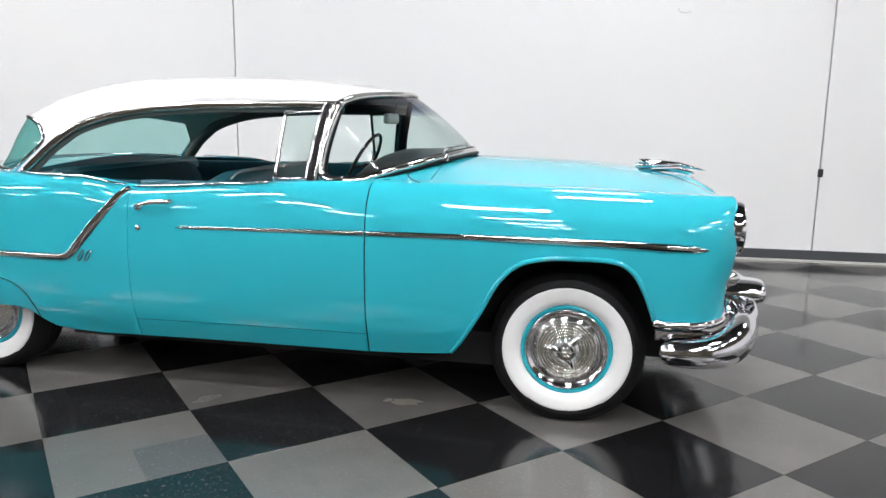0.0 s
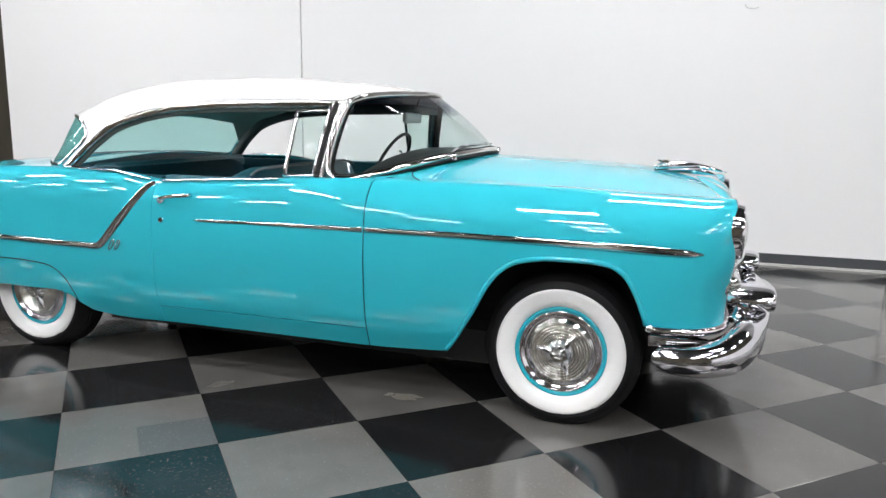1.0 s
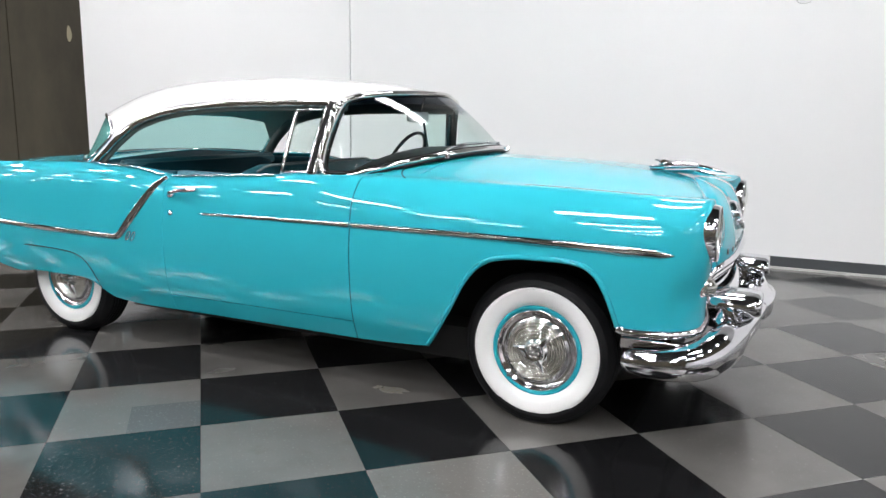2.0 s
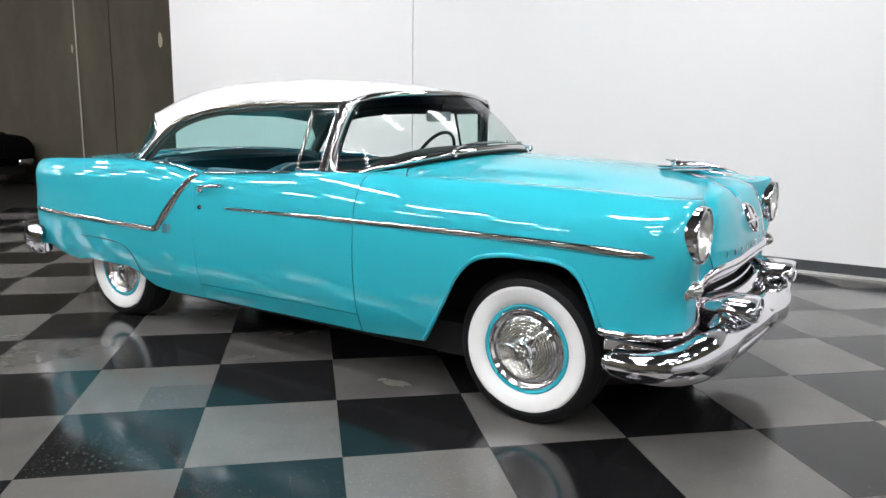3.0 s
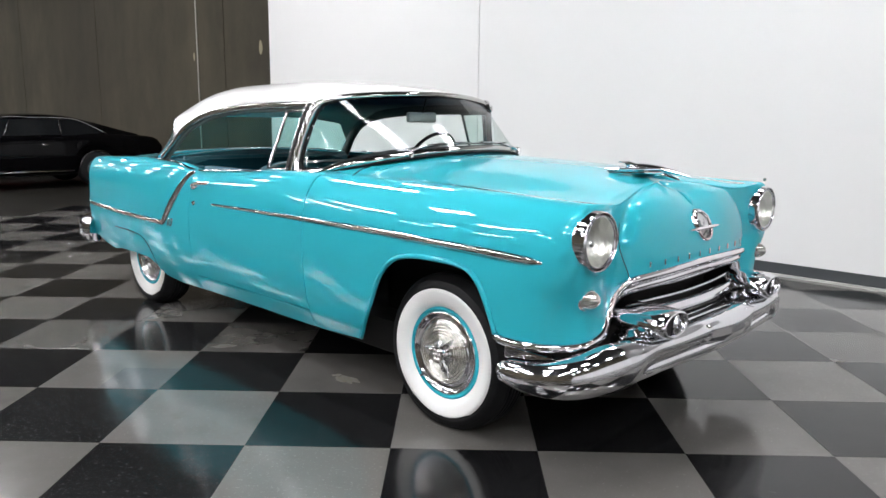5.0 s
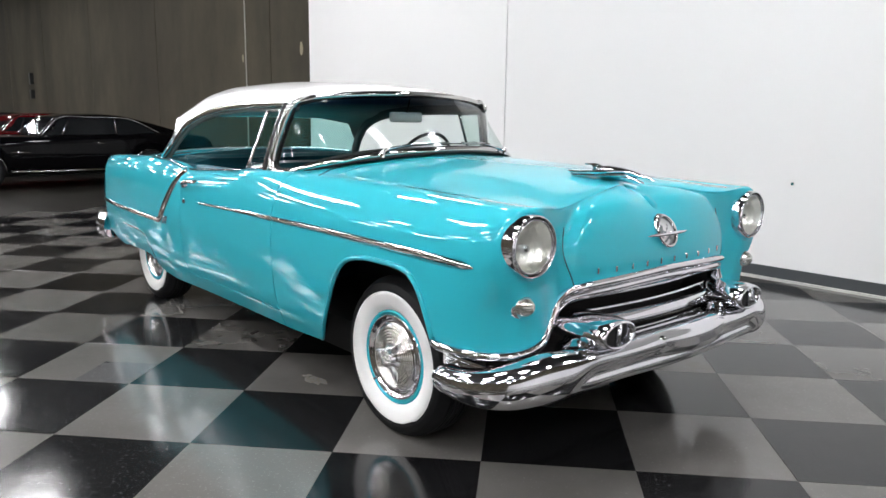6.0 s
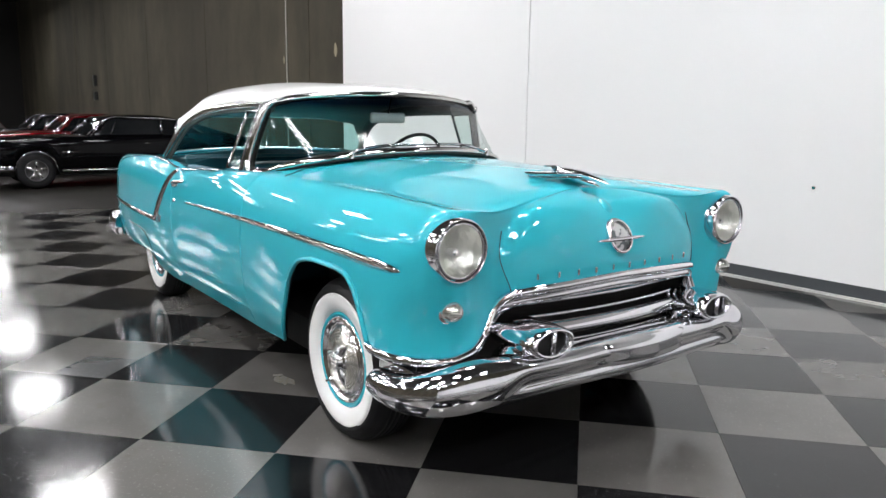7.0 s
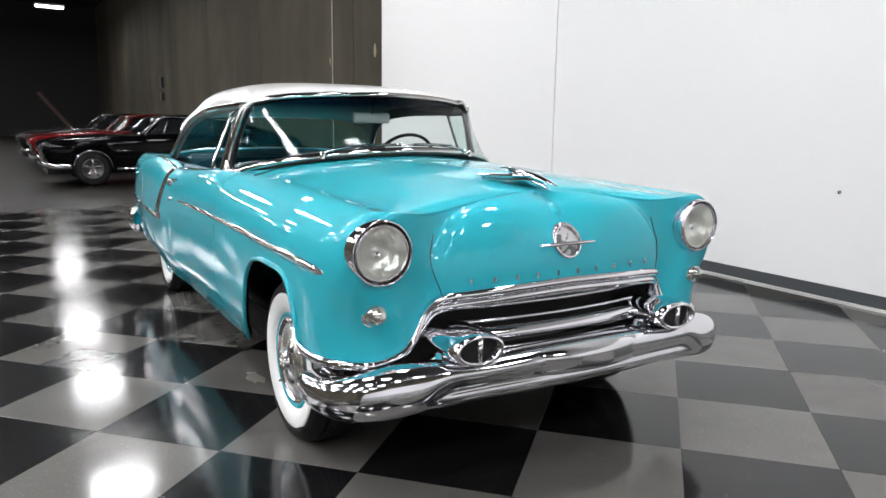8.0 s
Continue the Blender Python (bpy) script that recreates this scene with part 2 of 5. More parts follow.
def box(lo, hi):
    x0, y0, z0 = lo
    x1, y1, z1 = hi
    v = [(x, y, z) for x in (x0, x1) for y in (y0, y1) for z in (z0, z1)]
    return v, [(0, 1, 3, 2), (4, 6, 7, 5), (0, 4, 5, 1), (2, 3, 7, 6), (0, 2, 6, 4), (1, 5, 7, 3)]


def mirrored(verts):
    return [(v[0], -v[1], v[2]) for v in verts]


def both(name, vf, material, parent, label="", **kw):
    """The same part on the right side (as given) and on the left one."""
    v, f = vf
    a = raw(name, v, f, material, parent, label, **kw)
    b = raw(name, mirrored(v), [tuple(reversed(q)) for q in f], material, parent, label, **kw)
    return a, b


# ---- the hall ----
HALL = pose(*CAR_AT, 0, 0, WALL_YAW)


def hall(name, vf, material, label="", category="", kind="structure", smooth=False):
    ob = raw(name, *vf, material, smooth=smooth)
    ob.matrix_basis = HALL
    return tagged(ob, label, category, "", kind)


A0, A1, B0, B1, TOP = -46.0, 10.0, -14.5, 3.62, 7.4
EDGE = -7.98
hall("floor", box((A0, B0, -0.2), (A1, 4.25, -0.006)), FLOOR_CONC, "sealed concrete floor, slightly shiny, near-black to keep the far bay dark", "floor")
hall("ceiling", box((A0, B0, TOP), (A1, 4.25, TOP + 0.2)), CEIL, "black-painted warehouse ceiling in darkness", "ceiling")
hall("wall_far", box((A0 - 0.2, B0, -0.2), (A0, 4.25, TOP)), DIM_WALL, "end wall of the hall, darkness put into its colour", "wall")
hall("wall_near", box((A1, B0, 3.3), (A1 + 0.2, 4.25, TOP)), CONCRETE, "bare upper part of the unseen end wall", "wall")
# unseen wall, made white so that bumper and bezels mirror something bright
hall("wall_near_painted", box((A1 - 0.012, B0, -0.2), (A1 + 0.2, 4.25, 3.3)), WALL_PAINT, "unseen white end wall, added to brighten the chrome", "wall")
hall("wall_behind", box((-9.0, B0 - 0.2, -0.2), (A1, B0, TOP)), CONCRETE, "unseen bare concrete wall, its dimness put into the colour", "wall")
hall("wall_behind_bare", box((A0, B0 - 0.2, -0.2), (-9.0, B0, TOP)), CONCRETE, "unseen bare concrete wall, its dimness put into the colour", "wall")

# back wall: tilt-up panels with open joints; the white part stands forward of the bare one
CON = 4.15
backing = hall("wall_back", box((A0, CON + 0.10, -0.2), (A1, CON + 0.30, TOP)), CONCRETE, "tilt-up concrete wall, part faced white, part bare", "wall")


def wall_panel(name, a, b, face, material, label, low=-0.006, high=TOP):
    v, f = box((a, face, low), (b, CON + 0.099, high))
    return raw(name, v, f, material, backing, label, smooth=False)


# out of view; set by where the wall's reflection ends on the hood
WHITE_TOP = 3.3
JOINTS = [EDGE, -3.69, 2.365, A1 - 0.006]
for a_, b_ in zip(JOINTS[:-1], JOINTS[1:]):
    wall_panel("painted_panel", a_ + (0.007 if a_ > EDGE else 0), b_ - 0.007, B1, WALL_PAINT, "smooth white-painted concrete panel", high=WHITE_TOP)
    wall_panel("bare_panel", a_ + (0.007 if a_ > EDGE else 0), b_ - 0.007, B1 + 0.012, UPPER_GREY, "unseen upper wall, grey added to soften its reflection in the hood", low=WHITE_TOP)
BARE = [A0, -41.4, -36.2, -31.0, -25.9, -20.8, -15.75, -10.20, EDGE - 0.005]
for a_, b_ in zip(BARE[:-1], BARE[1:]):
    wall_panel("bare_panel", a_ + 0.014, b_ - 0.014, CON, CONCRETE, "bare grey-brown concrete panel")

hall("baseboard", box((EDGE, B1 - 0.012, -0.005), (A1 - 0.013, B1 - 0.0005, 0.115)), BASE_RUBBER, "dark grey rubber baseboard along the white wall", "baseboard")
hall("trim", box((EDGE, B1 - 0.034, -0.005), (A1 - 0.013, B1 - 0.013, 0.020)), mat("pale_strip", (0.50, 0.50, 0.48), 0.4), "thin pale strip along the foot of the baseboard", "trim")

# ---- lamps ----


def ceiling_lamp():
    lamp = new("ceiling_lamp")
    v, f = box((-0.29, -0.59, 0.0), (0.29, 0.59, 0.09))
    raw("housing", v, f, mat("lamp_housing", (0.55, 0.55, 0.55), 0.4), lamp, "white sheet-metal housing", smooth=False, bevel=0.01)
    v, f = box((-0.25, -0.55, -0.045), (0.25, 0.55, -0.001))
    raw("diffuser", v, f, LAMP_GLOW, lamp, "glowing white diffuser panel", smooth=False)
    for s in (-1, 1):
        v, f = sweep([(s * 0.22, 0, 0.089), (s * 0.22, 0, TOP - LAMP_HEIGHT)], circle(0.006, 6), (1, 0, 0))
        raw("hanger", v, f, STEEL, lamp)
    return tagged(lamp, "white rectangular fluorescent fitting hung from the ceiling", "lamp", "ceiling lamps")


first_lamp = ceiling_lamp()
LAMPS = [(-35.4, 1.0), (-24.6, 0.45), (-18.3, 0.2), (-12.1, -0.1), (-5.9, -0.3), (0.3, -0.4), (6.5, -0.5)]
LAMPS += [(a, 2.4) for a in (-5.9, 0.3, 6.5)]
LAMPS += [(a, b) for b in (-3.2, -6.1, -9.0, -11.9) for a in (-37.0, -30.8, -24.6, -18.3, -13.3, -9.2, -5.1, -1.0, 3.1, 7.2)]
first = True
for a_, b_ in LAMPS:
    m_ = HALL @ pose(a_, b_, LAMP_HEIGHT, 0, 0, 0 if a_ < -10 and b_ > -2 else 90)  # the far bay hangs crosswise
    if first:
        first_lamp.matrix_basis = m_
        first = False
    else:
        copy_thing(first_lamp, m_)

# ---- the car: body surface ----
# Stations run round the plan from the tail's middle, along the right side, to the middle of the nose.
PLAN = [(-4.10, 0.0, -3.60), (-4.08, 0.40, -3.60), (-4.03, 0.72, -3.58), (-3.93, 0.875, -3.55), (-3.80, 0.935, -3.55), (-3.40, 0.972, -3.40),
        (-2.90, 0.988, -2.90), (-2.40, 0.986, -2.40), (-2.0, 0.968, -2.0), (-1.5, 0.958, -1.5), (-1.0, 0.955, -1.0), (-0.5, 0.957, -0.5),
        (0.0, 0.958, 0.0), (0.3, 0.952, 0.30), (0.512, 0.942, 0.42), (0.630, 0.917, 0.45), (0.678, 0.865, 0.47), (0.688, 0.774, 0.48),
        (0.662, 0.68, 0.49), (0.650, 0.605, 0.50), (0.694, 0.52, 0.50), (0.735, 0.26, 0.50), (0.740, 0.0, 0.50)]
NOSE = len(PLAN) - 1
plan_x = spline([(i, p[0]) for i, p in enumerate(PLAN)])
plan_y = spline([(i, p[1]) for i, p in enumerate(PLAN)])
spine_x = spline([(i, p[2]) for i, p in enumerate(PLAN)])
_u = np.linspace(0, NOSE, 4401)
_ux = plan_x(_u)


def at_x(x):
    return float(np.interp(x, _ux, _u))


def eased(curve, sigma, front=None):
    """The same curve with its small kinks ironed out over sigma stations, over more of them in front of the doors."""
    if front:
        back, fore = eased(curve, sigma), eased(curve, front)

        def both_ways(u):
            k = np.clip((u - 10.3) / 1.5, 0, 1)
            return back(u) * (1 - k) + fore(u) * k
        return both_ways
    step = NOSE / 4400
    k = int(3 * sigma / step)
    w = np.exp(-0.5 * (np.arange(-k, k + 1) * step / sigma) ** 2)
    y = curve(_u)
    y = np.r_[2 * y[0] - y[k:0:-1], y, y[-2:-k - 2:-1]]
    y = np.convolve(y, w / w.sum(), "valid")
    return lambda u: np.interp(u, _u, y)


def by_x(front, rows):
    """A curve over stations: rows keyed by x along the side, then by station round the nose."""
    return spline([(at_x(x), v) for x, v in rows] + front)


crown_z = by_x([(15, 1.046), (16, 1.046), (17, 1.042), (17.9, 1.018), (18.8, 0.974), (19.4, 0.974), (20, 0.992), (21, 1.016), (22, 1.022)],
               [(-4.10, 0.985), (-3.93, 1.018), (-3.8, 1.032), (-3.6, 1.042), (-3.2, 1.055), (-2.7, 1.066), (-2.45, 1.066), (-2.3, 1.056),
                (-2.2, 1.036), (-2.12, 1.023), (-2.0, 1.027), (-1.6, 1.050), (-1.23, 1.066), (-1.0, 1.060), (-0.3, 1.058), (0.1, 1.055), (0.35, 1.050)])
crown_d = by_x([(14.5, 0.135), (15, 0.11), (16.5, 0.055), (17.2, 0.05), (18.5, 0.10), (20, 0.095), (22, 0.095)],
               [(-4.10, 0.12), (-3.6, 0.10), (-2.9, 0.10), (-2.6, 0.08), (-1.1, 0.085), (-0.8, 0.14), (0.0, 0.15), (0.3, 0.145)])
upper_d = by_x([(15, 0.026), (16.5, 0.012), (17.2, 0.012), (18.5, 0.045), (20, 0.048), (22, 0.050)],
               [(-4.10, 0.05), (-3.6, 0.026), (-2.6, 0.028), (-1.1, 0.028), (-0.6, 0.031), (0.3, 0.031)])
upper_z = by_x([(15, 0.965), (15.8, 0.985), (16.5, 0.990), (17.2, 0.985), (18.0, 0.94), (18.8, 0.895), (19.4, 0.905), (20, 0.935), (21, 0.956), (22, 0.96)],
               [(-4.10, 0.88), (-3.6, 0.96), (-2.6, 0.99), (-2.1, 0.945), (-1.1, 0.960), (-0.5, 0.937), (0.3, 0.937)])
valley_d = by_x([(15, 0.25), (16.5, 0.23), (18.5, 0.18), (20, 0.15), (22, 0.14)],
                [(-4.10, 0.20), (-3.8, 0.24), (-2.95, 0.24), (-2.8, 0.12), (-1.05, 0.12), (-0.85, 0.25), (0.0, 0.27), (0.3, 0.26)])
valley_z = by_x([(15, 1.040), (16.5, 1.030), (18.5, 1.016), (20, 1.034), (21, 1.046), (22, 1.050)],
                [(-4.10, 0.97), (-3.8, 1.005), (-3.2, 1.042), (-2.95, 1.058), (-2.7, 1.062), (-2.3, 1.052), (-2.12, 1.019), (-2.0, 1.023), (-1.23, 1.062),
                 (-1.0, 1.070), (-0.8, 1.076), (-0.5, 1.078), (0.0, 1.066), (0.35, 1.044)])
hood_d = by_x([(15, 0.46), (16.5, 0.44), (18.5, 0.33), (20, 0.25), (22, 0.19)],
              [(-4.10, 0.30), (-3.6, 0.48), (-2.9, 0.52), (-1.0, 0.52), (0.3, 0.52)])
hood_z = by_x([(15, 1.066), (16.5, 1.056), (18.5, 1.047), (20, 1.060), (22, 1.068)],
              [(-4.10, 1.0), (-3.6, 1.045), (-2.9, 1.085), (-1.0, 1.132), (-0.5, 1.130), (0.0, 1.116), (0.3, 1.094)])
low_z = by_x([(15, 0.42), (16.5, 0.44), (18.5, 0.50), (20, 0.66), (22, 0.68)], [(-4.10, 0.42), (-3.6, 0.35), (-2.6, 0.255), (0.0, 0.255), (0.35, 0.40)])
low_d = by_x([(15, 0.085), (16, 0.105), (17, 0.092), (18.2, 0.055), (19, 0.012), (22, 0.0)], [(-4.10, 0.03), (-3.6, 0.05), (-2.6, 0.085), (-0.4, 0.08), (0.3, 0.03)])
mid_z = spline([(0, 0.48), (6, 0.40), (14, 0.42), (15, 0.50), (16.5, 0.52), (18.5, 0.62), (20, 0.74), (22, 0.76)])
mid_d = spline([(0, 0.0), (5, 0.03), (7, 0.028), (11, 0.026), (13, 0.018), (14.1, 0.028), (15, 0.078), (16, 0.094), (17.2, 0.084), (18.3, 0.052), (19.5, 0.014), (20.5, 0.0), (22, 0.0)])
wide_d = spline([(0, 0.0), (13.6, 0.0), (14.2, 0.016), (15, 0.058), (16, 0.080), (17, 0.072), (18.2, 0.048), (19.4, 0.013), (20.5, 0.0), (22, 0.0)])
wide_z = spline([(0, 0.60), (6, 0.62), (14, 0.64), (15, 0.64), (16.5, 0.64), (18.5, 0.74), (20, 0.81), (22, 0.82)])
side_z = spline([(0, 0.75), (6, 0.80), (14, 0.81), (15, 0.80), (16.5, 0.80), (18.5, 0.84), (20, 0.88), (22, 0.89)])
side_d = spline([(0, 0.01), (6, 0.004), (14, 0.004), (15.5, 0.010), (16.5, 0.012), (17.4, 0.014), (18.5, 0.022), (20, 0.020), (22, 0.020)])
centre_z = spline([(-3.6, 1.050), (-3.3, 1.085), (-2.9, 1.105), (-2.0, 1.14), (-1.0, 1.168), (-0.6, 1.163), (0.0, 1.143), (0.3, 1.118), (0.5, 1.083)])

# the lower edge: rocker, wheel openings, nose and grille
lower_edge = spline([(at_x(x), z) for x, z in (
    (-4.10, 0.44), (-3.75, 0.435), (-3.50, 0.385), (-3.36, 0.372), (-3.30, 0.380), (-3.20, 0.392), (-2.80, 0.396), (-2.70, 0.375), (-2.63, 0.325), (-2.56, 0.290),
    (-2.30, 0.270), (-1.0, 0.268), (-0.62, 0.285), (-0.545, 0.292), (-0.52, 0.318), (-0.408, 0.493), (-0.323, 0.648), (-0.262, 0.715), (-0.190, 0.752), (-0.05, 0.772),
    (0.10, 0.773), (0.190, 0.763), (0.256, 0.722), (0.304, 0.645), (0.339, 0.557), (0.354, 0.514), (0.377, 0.505))]
    + [(15, 0.503), (16, 0.507), (17, 0.528), (18, 0.580), (19, 0.655), (19.7, 0.712), (20, 0.726), (20.5, 0.736), (21, 0.742), (22, 0.748)])


crown_z, valley_z = eased(crown_z, 0.13, 0.38), eased(valley_z, 0.13, 0.8)
crown_d, upper_d, upper_z, valley_d = eased(crown_d, 0.4), eased(upper_d, 0.4), eased(upper_z, 0.3), eased(valley_d, 0.4)
hood_d, hood_z, low_z, low_d = eased(hood_d, 0.5), eased(hood_z, 0.7), eased(low_z, 0.3), eased(low_d, 0.3)
mid_z, mid_d, wide_z, side_z, side_d = eased(mid_z, 0.5), eased(mid_d, 0.5), eased(wide_z, 0.5), eased(side_z, 0.5), eased(side_d, 0.5)


def ironed(p, sigma, step=0.008):
    """An open line resampled evenly and smoothed over sigma metres, its ends kept."""
    s = np.r_[0, np.cumsum(np.linalg.norm(np.diff(p, axis=0), axis=1))]
    n = int(s[-1] / step) + 2
    q = resample(p, n)
    h = s[-1] / (n - 1)
    k = int(3 * sigma / h)
    w = np.exp(-0.5 * (np.arange(-k, k + 1) * h / sigma) ** 2)
    w /= w.sum()
    ext = np.vstack([2 * q[0] - q[k:0:-1], q, 2 * q[-1] - q[-2:-k - 2:-1]])
    return np.stack([np.convolve(ext[:, c], w, "valid") for c in (0, 1)], 1), np.linspace(0, s[-1], n), s


def section(u, inset=0.0):
    """The body's cross-section at a station: points up to the hood's seam, and points from there to the middle line."""
    b = np.array([plan_x(u), plan_y(u)])
    c = np.array([spine_x(u), 0.0])
    full = np.linalg.norm(c - b)
    n = (c - b) / full
    keys = [(low_d(u), low_z(u)), (mid_d(u), mid_z(u)), (wide_d(u), wide_z(u)), (side_d(u), side_z(u)), (upper_d(u), upper_z(u)),
            (crown_d(u), crown_z(u)), (valley_d(u), valley_z(u)), (hood_d(u), hood_z(u)), (full, centre_z(c[0])), ]
    keys = np.array(keys, float)
    mirror = np.array([2 * full - keys[-2][0], keys[-2][1]])
    ext = np.vstack([2 * keys[0] - keys[1], keys, mirror])
    dense = []
    for i in range(1, len(ext) - 2):
        p0, p1, p2, p3 = ext[i - 1:i + 3]
        t = np.linspace(0, 1, 15)[:-1, None]
        k1, k2 = np.sqrt(np.linalg.norm(p1 - p0)) + 1e-6, np.sqrt(np.linalg.norm(p2 - p1)) + 1e-6
        k3 = np.sqrt(np.linalg.norm(p3 - p2)) + 1e-6
        m1 = k2 * ((p1 - p0) / k1 - (p2 - p0) / (k1 + k2) + (p2 - p1) / k2)
        m2 = k2 * ((p2 - p1) / k2 - (p3 - p1) / (k2 + k3) + (p3 - p2) / k3)
        dense.append((2 * t**3 - 3 * t**2 + 1) * p1 + (t**3 - 2 * t**2 + t) * m1 + (3 * t**2 - 2 * t**3) * p2 + (t**3 - t**2) * m2)
    dense = np.vstack(dense + [ext[-2:-1]])
    if inset:
        dense = dense + np.array([inset, 0.0]) - np.array([0.0, 0.030]) * np.clip((dense[:, 1:] - 0.80) / 0.15, 0, 1)
    rim = np.vstack([dense, np.column_stack([2 * full - dense[-2:-30:-1, 0], dense[-2:-30:-1, 1]])])
    even, at, s_ = ironed(rim, 0.022)
    soft, _, _ = ironed(rim, 0.075)
    k = np.clip((at - s_[5 * 14] - 0.02) / 0.16, 0, 1)[:, None]
    even = even + (soft - even) * k * k * (3 - 2 * k)
    stop, seam = s_[len(dense) - 1], s_[6 * 14]

    def place(lo, hi):
        inside = (at > lo + 1e-4) & (at < hi - 1e-4)
        t = np.r_[lo, at[inside], hi]
        d = np.stack([np.interp(t, at, even[:, c]) for c in (0, 1)], 1)
        k_ = min(1.0, max(0.0, (4.8 - u) / 1.6))  # the tail's upper edge overhangs
        lean = k_ * k_ * (3 - 2 * k_) * (0.022 + 0.085 * np.clip((d[:, 1] - 0.74) / 0.28, 0, 1) ** 2.2)
        return np.column_stack([b[0] + n[0] * d[:, 0] - lean, -(b[1] + n[1] * d[:, 0]), d[:, 1]])
    return place(0.0, seam), place(seam, stop)


def clipped(pts, zlo, zhi=None, n=28):
    z = pts[:, 2]
    k = int(np.argmax(z >= zlo))
    if k > 0:
        t = (zlo - z[k - 1]) / (z[k] - z[k - 1])
        pts = np.vstack([pts[k - 1] + t * (pts[k] - pts[k - 1]), pts[k:]])
    if zhi is not None:
        z = pts[:, 2]
        k = int(np.argmax(z >= zhi))
        t = (zhi - z[k - 1]) / (z[k] - z[k - 1])
        pts = np.vstack([pts[:k], pts[k - 1] + t * (pts[k] - pts[k - 1])])
    return resample(pts, n)


def side_y(x, z):
    """Where the right side's skin stands at x and height z (before the nose turns in)."""
    lo, _ = section(at_x(x))
    k = int(np.argmax(lo[:, 2] >= z))
    t = (z - lo[k - 1, 2]) / (lo[k, 2] - lo[k - 1, 2])
    return float(lo[k - 1, 1] + t * (lo[k, 1] - lo[k - 1, 1]))


def skin_point(u, z):
    lo, _ = section(u)
    k = int(np.argmax(lo[:, 2] >= z))
    t = (z - lo[k - 1, 2]) / (lo[k, 2] - lo[k - 1, 2])
    return lo[k - 1] + t * (lo[k] - lo[k - 1])


def outward(verts, faces, ref_z=0.55):
    """Turns the faces so that they look away from the car's middle line."""
    v = np.array(verts)
    score = 0.0
    for f in faces[::7]:
        a, b, c = v[f[0]], v[f[1]], v[f[2]]
        m = (a + b + c) / 3
        score += float(np.dot(np.cross(b - a, c - a), m - np.array([min(max(m[0], -3.4), 0.1), 0.0, ref_z])))
    return verts, (faces if score > 0 else [tuple(reversed(f)) for f in faces])


def stations(x0, x1, n):
    return [at_x(x) for x in np.linspace(x0, x1, n)]


def lower_patch(us, zlo, zhi=None, n=28):
    rows = [clipped(section(u)[0], zlo(u) if callable(zlo) else zlo, zhi, n) for u in us]
    return outward(list(np.vstack(rows)), grid_faces(len(us), n))


def top_patch(us, n=18):
    """Both halves of the hood, cowl or deck, from seam to seam."""
    rows = []
    for u in us:
        up = resample(section(u)[1], n)
        left = up[::-1].copy()
        left[:, 1] *= -1
        rows.append(np.vstack([up, left[1:]]))
    m = 2 * n - 1
    return outward(list(np.vstack(rows)), grid_faces(len(us), m))


car = new("vintage_car")
car.matrix_basis = pose(*CAR_AT, 0, 0, CAR_YAW)
tagged(car, "turquoise 1950s two-door hardtop car with white roof and whitewall tyres", "car")

HOOD_END = 19.85
DOOR_F, DOOR_R, GAP, GAP_R = -0.932, -2.112, 0.003, 0.0014
arch_us = [at_x(x) for x in np.r_[np.linspace(DOOR_F + GAP, -0.56, 10), np.linspace(-0.545, -0.30, 22), np.linspace(-0.29, 0.20, 26), np.linspace(0.21, 0.40, 24)]]
nose_us = list(np.linspace(at_x(0.41), HOOD_END, 44))
fv, ff = lower_patch(arch_us + nose_us, lower_edge, n=44)
HL_Y, HL_Z = 0.772, 0.911
fv = [(p[0] - 0.10, p[1], p[2]) if p[0] > 0.6 and math.hypot(p[1] + HL_Y, p[2] - HL_Z) < 0.103 else tuple(p) for p in fv]  # pocket for the headlamp
both("front_fender", (fv, ff), PAINT, car, "glossy turquoise steel fender", solid=0.004)
doors = both("door", lower_patch(stations(DOOR_R + GAP_R, DOOR_F - GAP, 40), 0.366, n=30), PAINT, car, "glossy turquoise door, window lowered", solid=0.004)
both("rocker_panel", lower_patch(stations(DOOR_R + GAP_R, DOOR_F - GAP, 40), lower_edge, 0.361, n=8), PAINT, car, "turquoise sill panel", solid=0.004)
rear_us = list(np.linspace(1.2, at_x(-3.80), 26)) + stations(-3.77, -2.50, 60) + stations(-2.48, DOOR_R - GAP_R, 16)
both("rear_quarter_panel", lower_patch(rear_us, lower_edge, n=30), PAINT, car, "glossy turquoise rear quarter panel", solid=0.004)

# hood: top between the seams, and the nose below it in one pressing
hood_us = stations(-0.675, 0.40, 44) + list(np.linspace(at_x(0.41), HOOD_END, 48)) + list(np.linspace(HOOD_END + 0.04, NOSE, 30))
v, f = top_patch([u for u in hood_us], 20)
bm = bmesh.new()
bv = [bm.verts.new(p) for p in v]
for q in f:
    bm.faces.new([bv[k] for k in q])
nose = [u for u in hood_us if u >= HOOD_END]
for s in (1, -1):
    rows = [clipped(section(u)[0], float(lower_edge(u)), None, 26) for u in nose]
    pv = np.vstack(rows)
    pv[:, 1] *= s
    pv = [bm.verts.new(p) for p in pv]
    for q in grid_faces(len(nose), 26):
        bm.faces.new([pv[k] for k in q])
bmesh.ops.remove_doubles(bm, verts=bm.verts, dist=0.0006)
bmesh.ops.recalc_face_normals(bm, faces=bm.faces)
if sum(q.normal.z for q in bm.faces) < 0:
    bmesh.ops.reverse_faces(bm, faces=bm.faces)
bm.verts.index_update()
